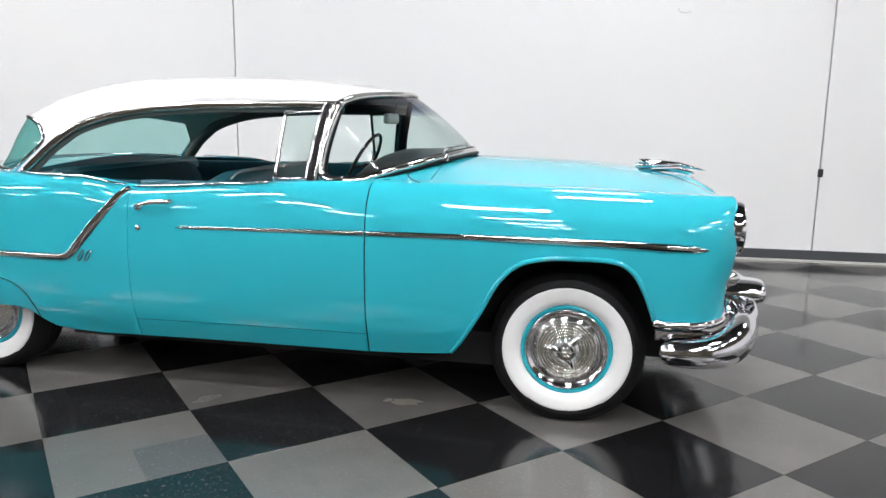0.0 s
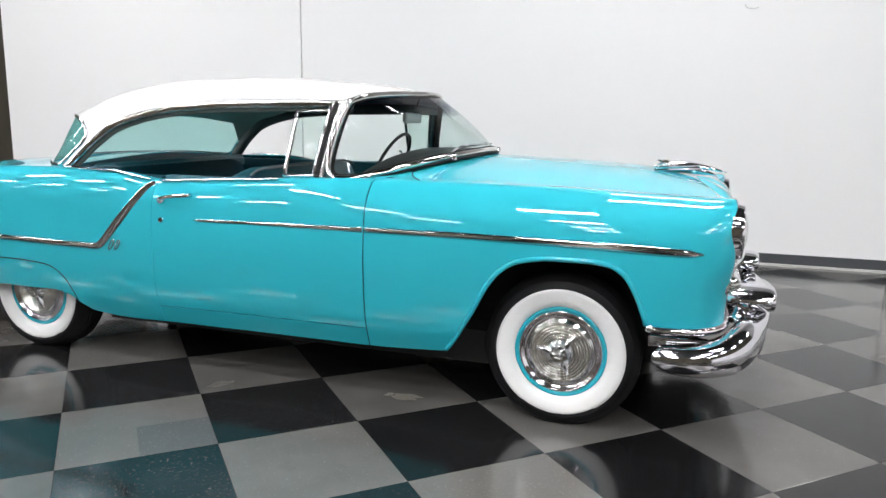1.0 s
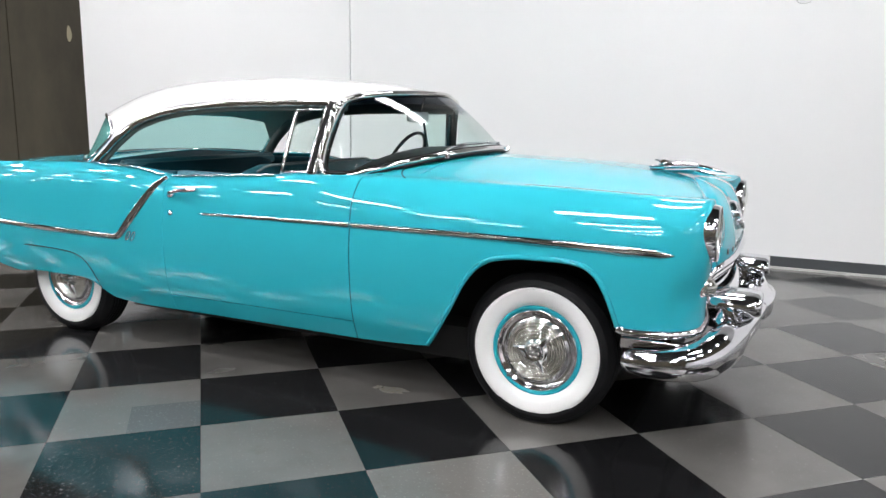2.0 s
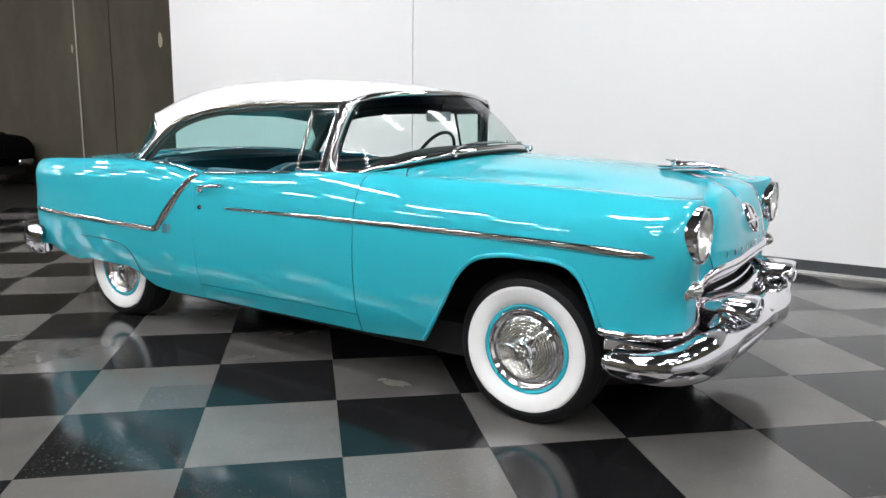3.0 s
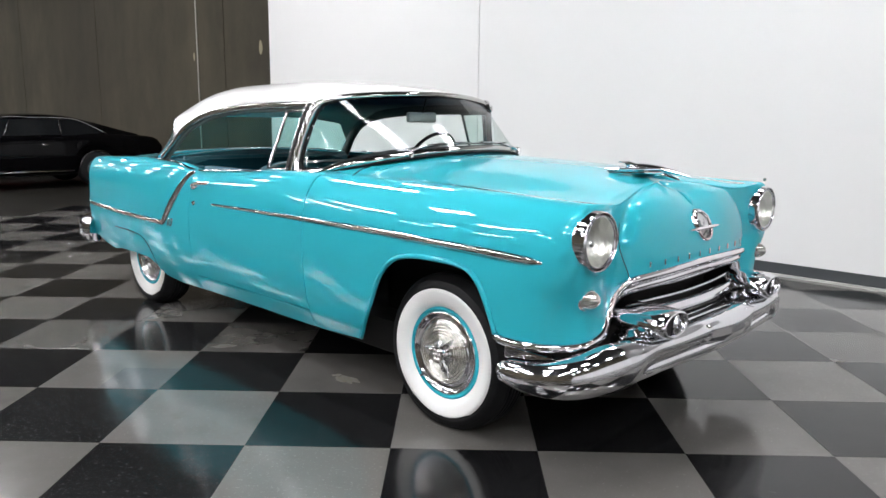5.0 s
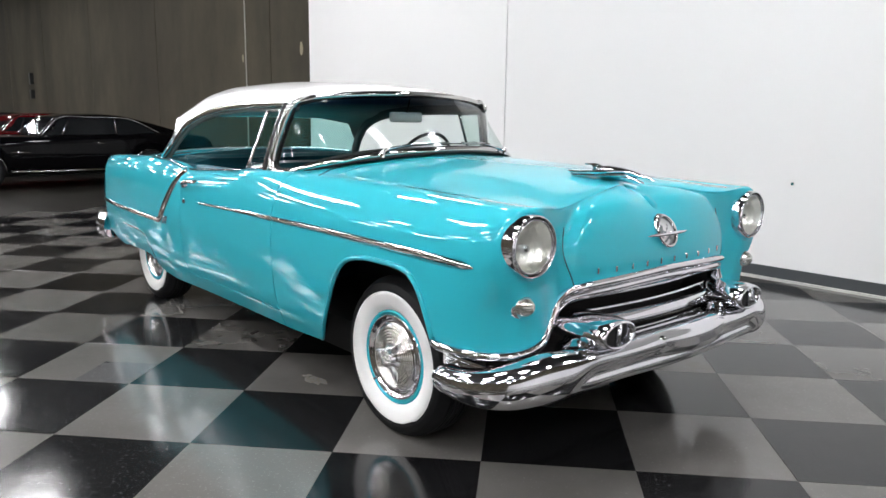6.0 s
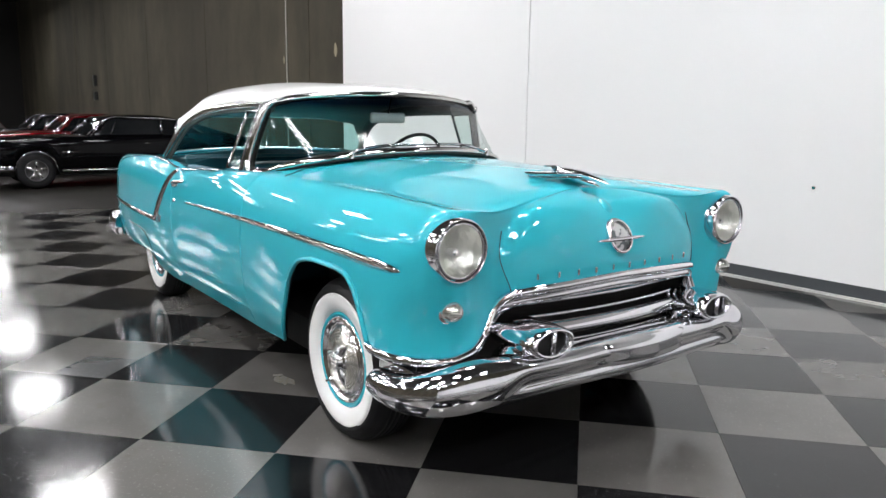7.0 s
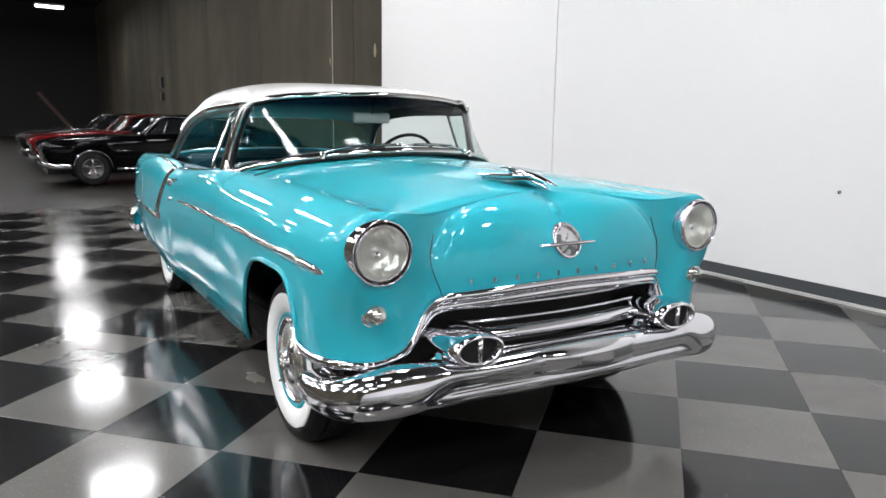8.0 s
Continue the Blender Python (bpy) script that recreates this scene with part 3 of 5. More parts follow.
hood = raw("hood", [tuple(q.co) for q in bm.verts], [tuple(w.index for w in q.verts) for q in bm.faces], PAINT, car, "glossy turquoise hood and nose", solid=0.004)
bm.free()
raw("cowl", *top_patch(stations(-1.02, -0.68, 14), 20), PAINT, car, "turquoise cowl below the windscreen", solid=0.004)
raw("trunk_lid", *top_patch(list(np.linspace(0.0, at_x(-3.80), 30)) + stations(-3.77, -2.84, 24), 18), PAINT, car, "turquoise trunk lid", solid=0.004)

# dark shell behind the panels, floor pan and inner fenders
shell_us = list(np.linspace(1.2, at_x(-3.8), 20)) + stations(-3.77, 0.40, 150) + list(np.linspace(at_x(0.41), 15.0, 8))
rows = [clipped(section(u, 0.022)[0], float(lower_edge(u)) + 0.012, None, 16) for u in shell_us]
both("inner_body", outward(list(np.vstack(rows)), grid_faces(len(shell_us), 16)), BLACK, car, "black inner body shell")
raw("floor_pan", *box((-2.62, -0.74, 0.20), (0.30, 0.74, 0.36)), BLACK, car, "black floor pan", smooth=False)
raw("engine_bay", *box((-0.72, -0.56, 0.24), (0.52, 0.56, 0.98)), BLACK, car, "black inner fenders", smooth=False)
raw("rear_floor", *box((-3.80, -0.62, 0.46), (-2.45, 0.62, 0.80)), BLACK, car, "black rear wheel housings", smooth=False)
raw("grille_cavity", *box((0.521, -0.86, 0.34), (0.56, 0.86, 0.76)), BLACK, car, "black radiator opening", smooth=False)

# ---- roof ----
ROOF = [  # share, drip edge x y z, ridge x y z, fullness
    (0.0, -1.112, 0.69, 1.423, -0.95, 0.0, 1.488, 2.4), (0.15, -1.35, 0.682, 1.423, -1.25, 0.0, 1.54, 2.8),
    (0.35, -1.75, 0.672, 1.417, -1.75, 0.0, 1.57, 3.0), (0.55, -2.13, 0.683, 1.394, -2.25, 0.0, 1.563, 3.0),
    (0.68, -2.316, 0.698, 1.366, -2.38, 0.0, 1.552, 3.1), (0.76, -2.451, 0.716, 1.329, -2.56, 0.0, 1.53, 3.3),
    (0.82, -2.548, 0.733, 1.288, -2.72, 0.0, 1.497, 3.4), (0.87, -2.616, 0.748, 1.239, -2.87, 0.0, 1.448, 3.4),
    (0.905, -2.668, 0.759, 1.198, -3.05, 0.0, 1.355, 3.3), (0.93, -2.701, 0.768, 1.167, -3.03, 0.33, 1.348, 3.0),
    (0.95, -2.724, 0.776, 1.141, -2.945, 0.51, 1.33, 2.7), (0.965, -2.747, 0.783, 1.119, -2.83, 0.635, 1.298, 2.2),
    (0.98, -2.771, 0.79, 1.095, -2.745, 0.712, 1.232, 1.4), (1.0, -2.8, 0.8, 1.062, -2.872, 0.792, 1.064, 1.0)]
_roof = [spline([(r[0], r[k]) for r in ROOF]) for k in range(1, 8)]


def drip(s):
    return np.stack([_roof[0](s), -_roof[1](s), _roof[2](s)], -1)


def roof_rows(n_s, n_w, s0=0.0, s1=1.0):
    rows = []
    for s in np.linspace(s0, s1, n_s):
        d = drip(s)
        r = np.array([_roof[3](s), -_roof[4](s), _roof[5](s)])
        e = 2 / float(_roof[6](s))
        a = np.linspace(0, math.pi / 2, n_w)
        h, vv = np.sin(a) ** e, 1 - np.cos(a) ** e
        rows.append(np.column_stack([r[0] + (d[0] - r[0]) * h, r[1] + (d[1] - r[1]) * h, r[2] + (d[2] - r[2]) * vv]))
    return rows


# the rear of the roof is one dome; its edge runs round the rear window and down the sail panel
DOME_X = [-3.2, -3.055, -2.97, -2.87, -2.72, -2.56, -2.38, -2.25, -1.75]
dome_top = spline(list(zip(DOME_X, [1.25, 1.360, 1.415, 1.461, 1.507, 1.534, 1.553, 1.563, 1.570])))
dome_deep = spline([(-3.2, 0.42), (-3.0, 0.36), (-2.83, 0.29), (-2.70, 0.262), (-2.57, 0.230), (-2.47, 0.203), (-2.33, 0.186), (-2.14, 0.168), (-1.75, 0.153)])
dome_full = spline([(-3.2, 2.7), (-2.83, 2.8), (-2.6, 3.0), (-2.38, 3.1), (-1.75, 3.0)])
dome_side = spline([(1.00, 0.82), (1.062, 0.800), (1.118, 0.783), (1.166, 0.768), (1.238, 0.748), (1.287, 0.733), (1.329, 0.716), (1.366, 0.698), (1.394, 0.683), (1.417, 0.675), (1.6, 0.66)])
EDGE_X = spline([(0, -2.25), (0.55, -2.25), (0.68, -2.42), (0.78, -2.72), (0.86, -2.95), (0.90, -3.055), (0.925, -3.03), (0.945, -2.93), (0.96, -2.80), (0.975, -2.705), (0.988, -2.775), (1.0, -2.855)])
EDGE_Z = spline([(0.90, 1.360), (0.925, 1.356), (0.945, 1.347), (0.96, 1.328), (0.975, 1.238), (0.988, 1.150), (1.0, 1.066)])


def dome_turn(x, z):
    d = (float(dome_top(x)) - z) / float(dome_deep(x))
    if d >= 1:
        return 1 + (d - 1) * float(dome_deep(x)) / 0.15
    e = float(dome_full(x)) / 2
    return math.acos(min(1.0, max(0.0, 1 - d)) ** e) / (math.pi / 2)


def dome(x, turn):
    top, deep, e = float(dome_top(x)), float(dome_deep(x)), 2 / float(dome_full(x))
    a = min(turn, 1.0) * math.pi / 2
    z = top - deep * (1 - max(0.0, math.cos(a)) ** e) - 0.15 * max(0.0, turn - 1)
    return np.array([x, -float(dome_side(z)) * math.sin(a) ** e, z])


SHARE = spline([(0, 0), (0.55, 0.55), (0.68, 0.665), (0.78, 0.715), (0.86, 0.75), (0.90, 0.77), (0.925, 0.785), (0.945, 0.80), (0.96, 0.82), (0.975, 0.87), (0.988, 0.94), (1.0, 1.0)])


def roof_line(s, n_w):
    d = drip(float(SHARE(s)))
    x0 = float(EDGE_X(s))
    t0 = 0.0 if s <= 0.90 else dome_turn(x0, float(EDGE_Z(s)))
    t1 = dome_turn(d[0], d[2])
    return np.array([dome(x0 + (d[0] - x0) * k, t0 + (t1 - t0) * k) for k in np.linspace(0, 1, n_w)])


rows = []
for s, old in zip(np.linspace(0, 1, 140), roof_rows(140, 30)):
    k = min(1.0, max(0.0, (s - 0.42) / 0.24))
    k = k * k * (3 - 2 * k)
    rows.append(old * (1 - k) + roof_line(s, 30) * k if k > 0 else old)
bm = bmesh.new()
for s in (1, -1):
    pv = np.vstack(rows)
    pv[:, 1] *= s
    pv = [bm.verts.new(p) for p in pv]
    for q in grid_faces(140, 30):
        try:
            bm.faces.new([pv[k] for k in q])
        except ValueError:
            pass
bmesh.ops.remove_doubles(bm, verts=bm.verts, dist=0.0008)
bmesh.ops.recalc_face_normals(bm, faces=bm.faces)
if sum(q.normal.z for q in bm.faces) < 0:
    bmesh.ops.reverse_faces(bm, faces=bm.faces)
bm.verts.index_update()
roof = raw("roof", [tuple(q.co) for q in bm.verts], [tuple(w.index for w in q.verts) for q in bm.faces], ROOF_WHITE, car, "glossy white painted steel roof", solid=0.004)
bm.free()
# cloth lining under the roof
lining = [r[::2] for r in rows[2::3]]
pv = np.vstack(lining)
pv = pv * np.array([1, 0.978, 1]) - np.array([0, 0, 0.020]) + np.outer(np.clip((-2.5 - pv[:, 0]) / 0.3, 0, 1), (0.018, 0, 0.008))
both("headliner", (list(pv), grid_faces(len(lining), len(lining[0]))), HEADLINER, car, "grey-green cloth headliner")

# dark inner garnish round the side windows
path = drip(np.linspace(0.0, 1.0, 70)) * np.array([1, 0.975, 1]) + np.array([0, 0, -0.010])
both("window_garnish", sweep(path, [(-0.036, -0.006), (0.030, -0.006), (0.032, 0.008), (-0.036, 0.008)], (0, -1, 0.3)), GARNISH, car, "grey-green painted inner window frame")

# chrome drip rail over the side windows
path = drip(np.linspace(0.0, 1.0, 110)) + np.array([0, -0.004, -0.004])
both("drip_rail", sweep(path, [(-0.022, -0.012), (-0.023, 0.003), (-0.018, 0.009), (-0.010, 0.011), (0.004, 0.011), (0.012, 0.008), (0.016, 0.002), (0.016, -0.012)], (0, -1, -0.1)), TRIM_CHROME, car, "polished chrome window surround")

# ---- glass ----
WS_LOW = [(-1.186, 0.802, 1.098), (-1.165, 0.810, 1.070), (-1.06, 0.795, 1.064), (-0.95, 0.745, 1.090), (-0.82, 0.62, 1.128), (-0.70, 0.42, 1.163), (-0.62, 0.21, 1.182), (-0.59, 0.0, 1.188)]
WS_TOP = [(-1.142, 0.730, 1.368), (-1.128, 0.688, 1.418), (-1.095, 0.590, 1.452), (-1.045, 0.43, 1.471), (-0.975, 0.22, 1.481), (-0.945, 0.0, 1.484)]


def across(half, n):
    h = np.array(half, float)
    full = np.vstack([h * (1, -1, 1), h[-2::-1]])
    return smooth_path(full, n)


low, high = across(WS_LOW, 61), across(WS_TOP, 61)
rows = []
for t_ in np.linspace(0, 1, 15):
    row = low * (1 - t_) + high * t_
    mid = row.mean(0)
    swell = 0.016 * math.sin(math.pi * t_)
    row = row + np.column_stack([np.full(61, swell), np.zeros(61), np.full(61, swell * 0.4)])
    rows.append(row)
windscreen = raw("windscreen", *outward(list(np.vstack(rows)), grid_faces(15, 61), 0.9), GLASS_BAND, car, "clear curved windscreen")
windscreen.visible_shadow = False
loop = np.vstack([low, high[::-1]])
loop = smooth_path(loop[::4], 160, True)
frame_v, frame_f = sweep(loop[:-1], circle(0.019, 12, 1.0, 0.8), (0.6, 0, 0.8), caps=False)
frame_f = grid_faces(159, 12, close_v=True, close_u=True)
seal = loop[:-1] + (loop.mean(0) - loop[:-1]) * 0.022
v, _ = sweep(seal, circle(0.018, 8), (0.6, 0, 0.8), caps=False)
raw("windscreen_seal", v, grid_faces(159, 8, close_v=True, close_u=True), RUBBER, car, "black rubber windscreen seal")
raw("windscreen_frame", frame_v, frame_f, TRIM_CHROME, car, "polished chrome windscreen surround")
gasket = across(WS_LOW[1:], 61) * np.array([1, 1, 1]) + np.column_stack([0.020 * (1 - np.abs(np.linspace(-1, 1, 61)) ** 2), np.zeros(61), np.full(61, -0.016)])
raw("cowl_gasket", *sweep(gasket, circle(0.008, 8), (0, 0, 1)), RUBBER, car, "black rubber gasket at the foot of the windscreen")

# backlight, wrapping round the tail of the cabin
BL_TOP = [(p[0], -p[1], p[2] - 0.004) for p in (roof_line(s, 2)[0] for s in np.linspace(1.0, 0.90, 17))]
BL_LOW = [(-2.870, 0.792, 1.063), (-2.97, 0.74, 1.070), (-3.08, 0.62, 1.080), (-3.20, 0.36, 1.088), (-3.24, 0.0, 1.092)]
low, high = across(BL_LOW, 121), across(BL_TOP, 121)
rows = [low * (1 - t_) + high * t_ + np.array([-0.02 * math.sin(math.pi * t_), 0, 0]) for t_ in np.linspace(0, 1, 9)]
backlight = raw("rear_window", *outward(list(np.vstack(rows)), grid_faces(9, 121), 0.9), GLASS_GREEN, car, "green-tinted wraparound rear window")
backlight.visible_shadow = False
loop = resample(np.vstack([low, high[-2::-1]]), 241)
frame_v, _ = sweep(loop[:-1], circle(0.012, 8), (-0.6, 0, 0.8), caps=False)
raw("rear_window_frame", frame_v, grid_faces(240, 8, close_v=True, close_u=True), CHROME, car, "chrome rear window surround")

# A pillar, vent window
APIL = [(-1.236, -0.820, 1.055), (-1.222, -0.792, 1.16), (-1.203, -0.757, 1.28), (-1.184, -0.722, 1.38), (-1.172, -0.702, 1.42)]
both("windscreen_pillar", sweep(smooth_path(APIL, 24), [(c + 0.012 * math.cos(a), 0.004 + 0.012 * math.sin(a)) for c in (0.020, -0.020) for a in np.linspace(0, math.pi, 9)] + [(-0.032, -0.008), (0.032, -0.008)], (0, -1, 0.3)), TRIM_CHROME, car, "bright chrome windscreen pillar")
# added strip that darkens the pillar's middle like a dark reflection in chrome
strip = smooth_path(APIL, 24) + np.array([0, -0.0105, 0.003])
both("pillar_rubber", sweep(strip, half_round(0.036, 0.007, 6), (0, -1, 0.3)), RUBBER, car, "dark strip standing for the pillar's dark reflections")
VENT = [(-1.405, -0.845, 1.062), (-1.395, -0.715, 1.378)]
both("vent_post", sweep(smooth_path([VENT[0], (-1.401, -0.778, 1.22), VENT[1]], 8), circle(0.010, 8), (0, -1, 0.3)), TRIM_CHROME, car)
both("vent_rail", sweep([(-1.395, -0.715, 1.378), (-1.19, -0.722, 1.385)], circle(0.008, 8), (0, -1, 0.3)), CHROME, car)
both("vent_sill", sweep([(-1.405, -0.842, 1.066), (-1.26, -0.830, 1.070)], circle(0.009, 8), (0, -1, 0.3)), CHROME, car)
vent = both("vent_glass", ([(-1.40, -0.84, 1.07), (-1.25, -0.825, 1.07), (-1.20, -0.727, 1.38), (-1.39, -0.718, 1.375)], [(0, 1, 2, 3)]), GLASS, car, "clear vent window", smooth=False, solid=0.004)
for o in vent:
    o.visible_shadow = False

# ---- chrome side trim ----


def on_side(pts, n, lift=0.0):
    p = smooth_path(pts, n)
    return np.array([(x, side_y(x, z) - lift, z) for x, z in p])


def side_trim(name, pts, n, widths, h, label):
    p = on_side(pts, n)
    t = np.interp(np.linspace(0, 1, n), [w[0] for w in widths], [w[1] for w in widths])
    return both(name, sweep(p, [(0.5, 0.0), (0.5, 0.06), (0.12, 0.6 * h), (-0.20, h), (-0.36, 0.86 * h), (-0.48, 0.32 * h), (-0.5, 0.0)], (0, -1, 0), taper=t), TRIM_CHROME, car, label)


side_trim("fender_spear", [(DOOR_F + 0.004, 0.843), (-0.4, 0.846), (0.1, 0.842), (0.36, 0.837), (0.556, 0.832)], 60,
          [(0, 0.028), (0.6, 0.036), (0.88, 0.042), (0.965, 0.034), (1, 0.008)], 0.42, "chrome side spear, pointed at the front")
side_trim("door_spear", [(-1.865, 0.834), (-1.4, 0.839), (DOOR_F - 0.004, 0.843)], 30, [(0, 0.004), (0.02, 0.016), (1, 0.028)], 0.42, "chrome side spear, thin at the rear")
side_trim("quarter_trim", [(-3.84, 0.682), (-3.4, 0.676), (-2.9, 0.671), (-2.52, 0.667), (-2.445, 0.672), (-2.40, 0.705), (-2.30, 0.82), (-2.20, 0.935), (-2.155, 0.985), (-2.118, 1.008)], 90,
          [(0, 0.030), (0.7, 0.036), (0.85, 0.044), (1, 0.030)], 0.42, "chrome trim stepping up from tail to window line")
# belt moulding
for x0, x1 in ((-2.09, -1.42), (-2.72, -2.15)):
    us = stations(x0, x1, 24)
    pts = np.array([section(u)[0][-8] for u in us]) + np.array([0, 0, 0.004])
    both("belt_moulding", sweep(pts, half_round(0.018, 0.008, 6), (0, 0, 1)), CHROME, car, "thin chrome window sill strip")

# door handle, lock, series badge
hy = side_y(-1.97, 0.945)
both("door_handle", sweep(smooth_path([(-2.055, hy - 0.004, 0.928), (-2.05, hy - 0.034, 0.934), (-1.98, hy - 0.040, 0.950), (-1.89, hy - 0.030, 0.957), (-1.885, hy - 0.002, 0.957)], 24),
                          circle(0.011, 10), (0, 0, 1)), CHROME, car, "chrome pull door handle")
both("handle_button", lathe([(0.0, -0.03), (0.014, -0.028), (0.018, -0.01), (0.020, 0.004)], 20, "y", (-2.052, side_y(-2.05, 0.93), 0.925)), CHROME, car)
both("door_lock", lathe([(0.0, -0.010), (0.010, -0.009), (0.014, -0.004), (0.015, 0.004)], 18, "y", (-2.055, side_y(-2.055, 0.826), 0.826)), CHROME, car)
for x in (-2.355, -2.318):
    by_ = side_y(x, 0.68)
    loop = np.array([(x + 0.010 * math.cos(a) + 0.014 * math.sin(a), by_ - 0.004, 0.681 + 0.026 * math.sin(a)) for a in np.linspace(0, 2 * math.pi, 25)[:-1]])
    v, _ = sweep(loop, circle(0.0035, 6), (0, -1, 0), caps=False)
    both("badge", (v, grid_faces(24, 6, close_v=True, close_u=True)), CHROME, car, "small slanted chrome badge")

# rear fender skirt outline
groove = on_side([(-3.26, 0.549), (-3.22, 0.552), (-2.98, 0.552), (-2.80, 0.535), (-2.71, 0.480), (-2.665, 0.40), (-2.65, 0.345)], 60, 0.0005)
both("skirt_seam", sweep(groove, circle(0.0028, 6), (0, -1, 0)), BLACK, car, "dark seam over the fender skirt")

# rolled lip round the front wheel opening
lip_x = np.r_[np.linspace(-0.535, -0.30, 24), np.linspace(-0.29, 0.20, 24), np.linspace(0.21, 0.35, 16)]
lip = np.array([skin_point(at_x(x), float(lower_edge(at_x(x))) + 0.002) for x in lip_x]) + np.array([0, -0.002, 0])
both("arch_lip", sweep(lip, circle(0.011, 8), (0, -1, 0)), PAINT, car, "rolled turquoise wheel-opening lip")

# joint between hood and fender, leaning outwards from the grille to the headlamp
joint = np.array([skin_point(u, z) + (0.0008, 0, 0) for u, z in smooth_path([(18.85, 0.955), (19.0, 0.92), (19.35, 0.85), (19.72, 0.775), (19.85, 0.735)], 30)])
both("hood_joint", sweep(joint, circle(0.0019, 6), (1, 0, 0)), BLACK, car, "thin dark joint beside the hood")



def top_z(x, y):
    """Height of the body's upper side at a place in plan."""
    p = np.vstack(section(at_x(x))[:2])
    p = p[(p[:, 2] > 0.98) & (p[:, 1] > -0.83)]
    p = p[np.argsort(p[:, 1])]
    return float(np.interp(y, p[:, 1], p[:, 2]))


# seam from the hood's rear corner up to the windscreen
plan_ = smooth_path([(-0.715, -0.795, 0), (-0.745, -0.760, 0), (-0.785, -0.700, 0), (-0.806, -0.645, 0), (-0.806, -0.615, 0)], 24)
both("cowl_seam", sweep(np.array([(x, y, top_z(x, y) + 0.0015) for x, y, _ in plan_]), circle(0.0026, 6), (0, 0, 1)), BLACK, car, "dark seam between hood, cowl and fender")

# chrome moulding under the nose and over the grille
edge_us = np.r_[np.linspace(at_x(0.352), 20, 60), np.linspace(20.05, NOSE, 20)]
edge = np.array([skin_point(u, float(lower_edge(u)) + 0.001) for u in edge_us])
full_edge = np.vstack([edge, (edge * (1, -1, 1))[-2::-1]])
mid_out = np.column_stack([np.full(len(full_edge), 0.75), full_edge[:, 1] * 0.7, np.full(len(full_edge), 0.05)])
v, f = sweep(full_edge, circle(0.019, 12), mid_out)
raw("grille_moulding", v, f, CHROME, car, "broad chrome moulding along the nose's lower edge")
inner = full_edge[np.abs(full_edge[:, 1]) < 0.60] + np.array([-0.020, 0, -0.036])
raw("grille_inner_moulding", *sweep(inner, circle(0.022, 10), (1, 0, 0)), CHROME, car, "chrome grille header bar")

# grille bars
for z, r, half, x in ((0.672, 0.0085, 0.50, 0.690), (0.618, 0.0085, 0.50, 0.70), (0.512, 0.0085, 0.50, 0.72)):
    y = np.linspace(-half, half, 21)
    raw("grille_bar", *sweep(np.column_stack([x - 0.05 * (y / half) ** 2, y, np.full(21, z)]), circle(r, 8), (0, 0, 1)), CHROME, car, "thin chrome grille bar")
y = np.linspace(-0.52, 0.52, 25)
raw("main_grille_bar", *sweep(np.column_stack([0.735 - 0.05 * (y / 0.5) ** 2, y, np.full(25, 0.572)]), [(-0.028, -0.02), (-0.028, 0.006), (-0.015, 0.022), (0.008, 0.026), (0.028, 0.012), (0.03, -0.02)], (1, 0, 0.25)), CHROME, car, "broad chrome grille bar")

# ---- bumpers ----


def bumper(name, plan, n, label):
    half = np.array(plan, float)
    full = np.vstack([half * (1, -1, 1, 1, 1), half[-2::-1]])
    p = smooth_path(full, n)
    t = np.gradient(p[:, :2], axis=0)
    t /= np.linalg.norm(t, axis=1)[:, None]
    out = np.column_stack([-t[:, 1], t[:, 0]])
    mid = p[:, :2].mean(0)
    if np.sum((p[n // 2, :2] - mid) * out[n // 2]) < 0:
        out = -out
    arc = np.radians(np.linspace(118, -118, 40))
    plain = np.column_stack([-0.062 + 0.072 * np.sign(np.cos(arc)) * np.abs(np.cos(arc)) ** 0.9, np.sin(arc)])
    arc = np.radians(np.linspace(118, -42, 25))
    band = np.column_stack([-0.062 + 0.072 * np.sign(np.cos(arc)) * np.abs(np.cos(arc)) ** 0.8, 0.47 + 0.52 * np.sin(arc)])
    arc = np.radians(np.linspace(38, -118, 15))
    under = np.column_stack([-0.075 + 0.058 * np.sign(np.cos(arc)) * np.abs(np.cos(arc)) ** 0.6, -0.56 + 0.44 * np.sin(arc)])
    stepped = np.vstack([band, under])
    verts = []
    for i in range(n):
        k = np.clip((0.70 - abs(p[i, 1])) / 0.14, 0, 1) * (1 if p[i, 0] > 0 else 0)
        k = k * k * (3 - 2 * k)
        for a, b in plain * (1 - k) + stepped * k:
            verts.append((p[i, 0] + out[i, 0] * a, p[i, 1] + out[i, 1] * a, p[i, 2] + b * p[i, 3]))
    m = len(plain)
    faces = grid_faces(n, m, close_v=True) + [tuple(range(m)), tuple(range(n * m - 1, (n - 1) * m - 1, -1))]
    return raw(name, *outward(verts, faces, 0.45), CHROME, car, label)


bumper("front_bumper", [(0.385, 0.962, 0.388, 0.045, 0), (0.41, 0.974, 0.386, 0.060, 0), (0.52, 0.978, 0.386, 0.068, 0), (0.635, 0.952, 0.394, 0.077, 0), (0.735, 0.882, 0.412, 0.087, 0),
                        (0.800, 0.765, 0.432, 0.094, 0), (0.838, 0.60, 0.446, 0.086, 0), (0.864, 0.42, 0.454, 0.080, 0), (0.884, 0.22, 0.460, 0.084, 0), (0.890, 0.0, 0.461, 0.086, 0)], 121,
       "heavy chrome front bumper, wrapped round the corners")
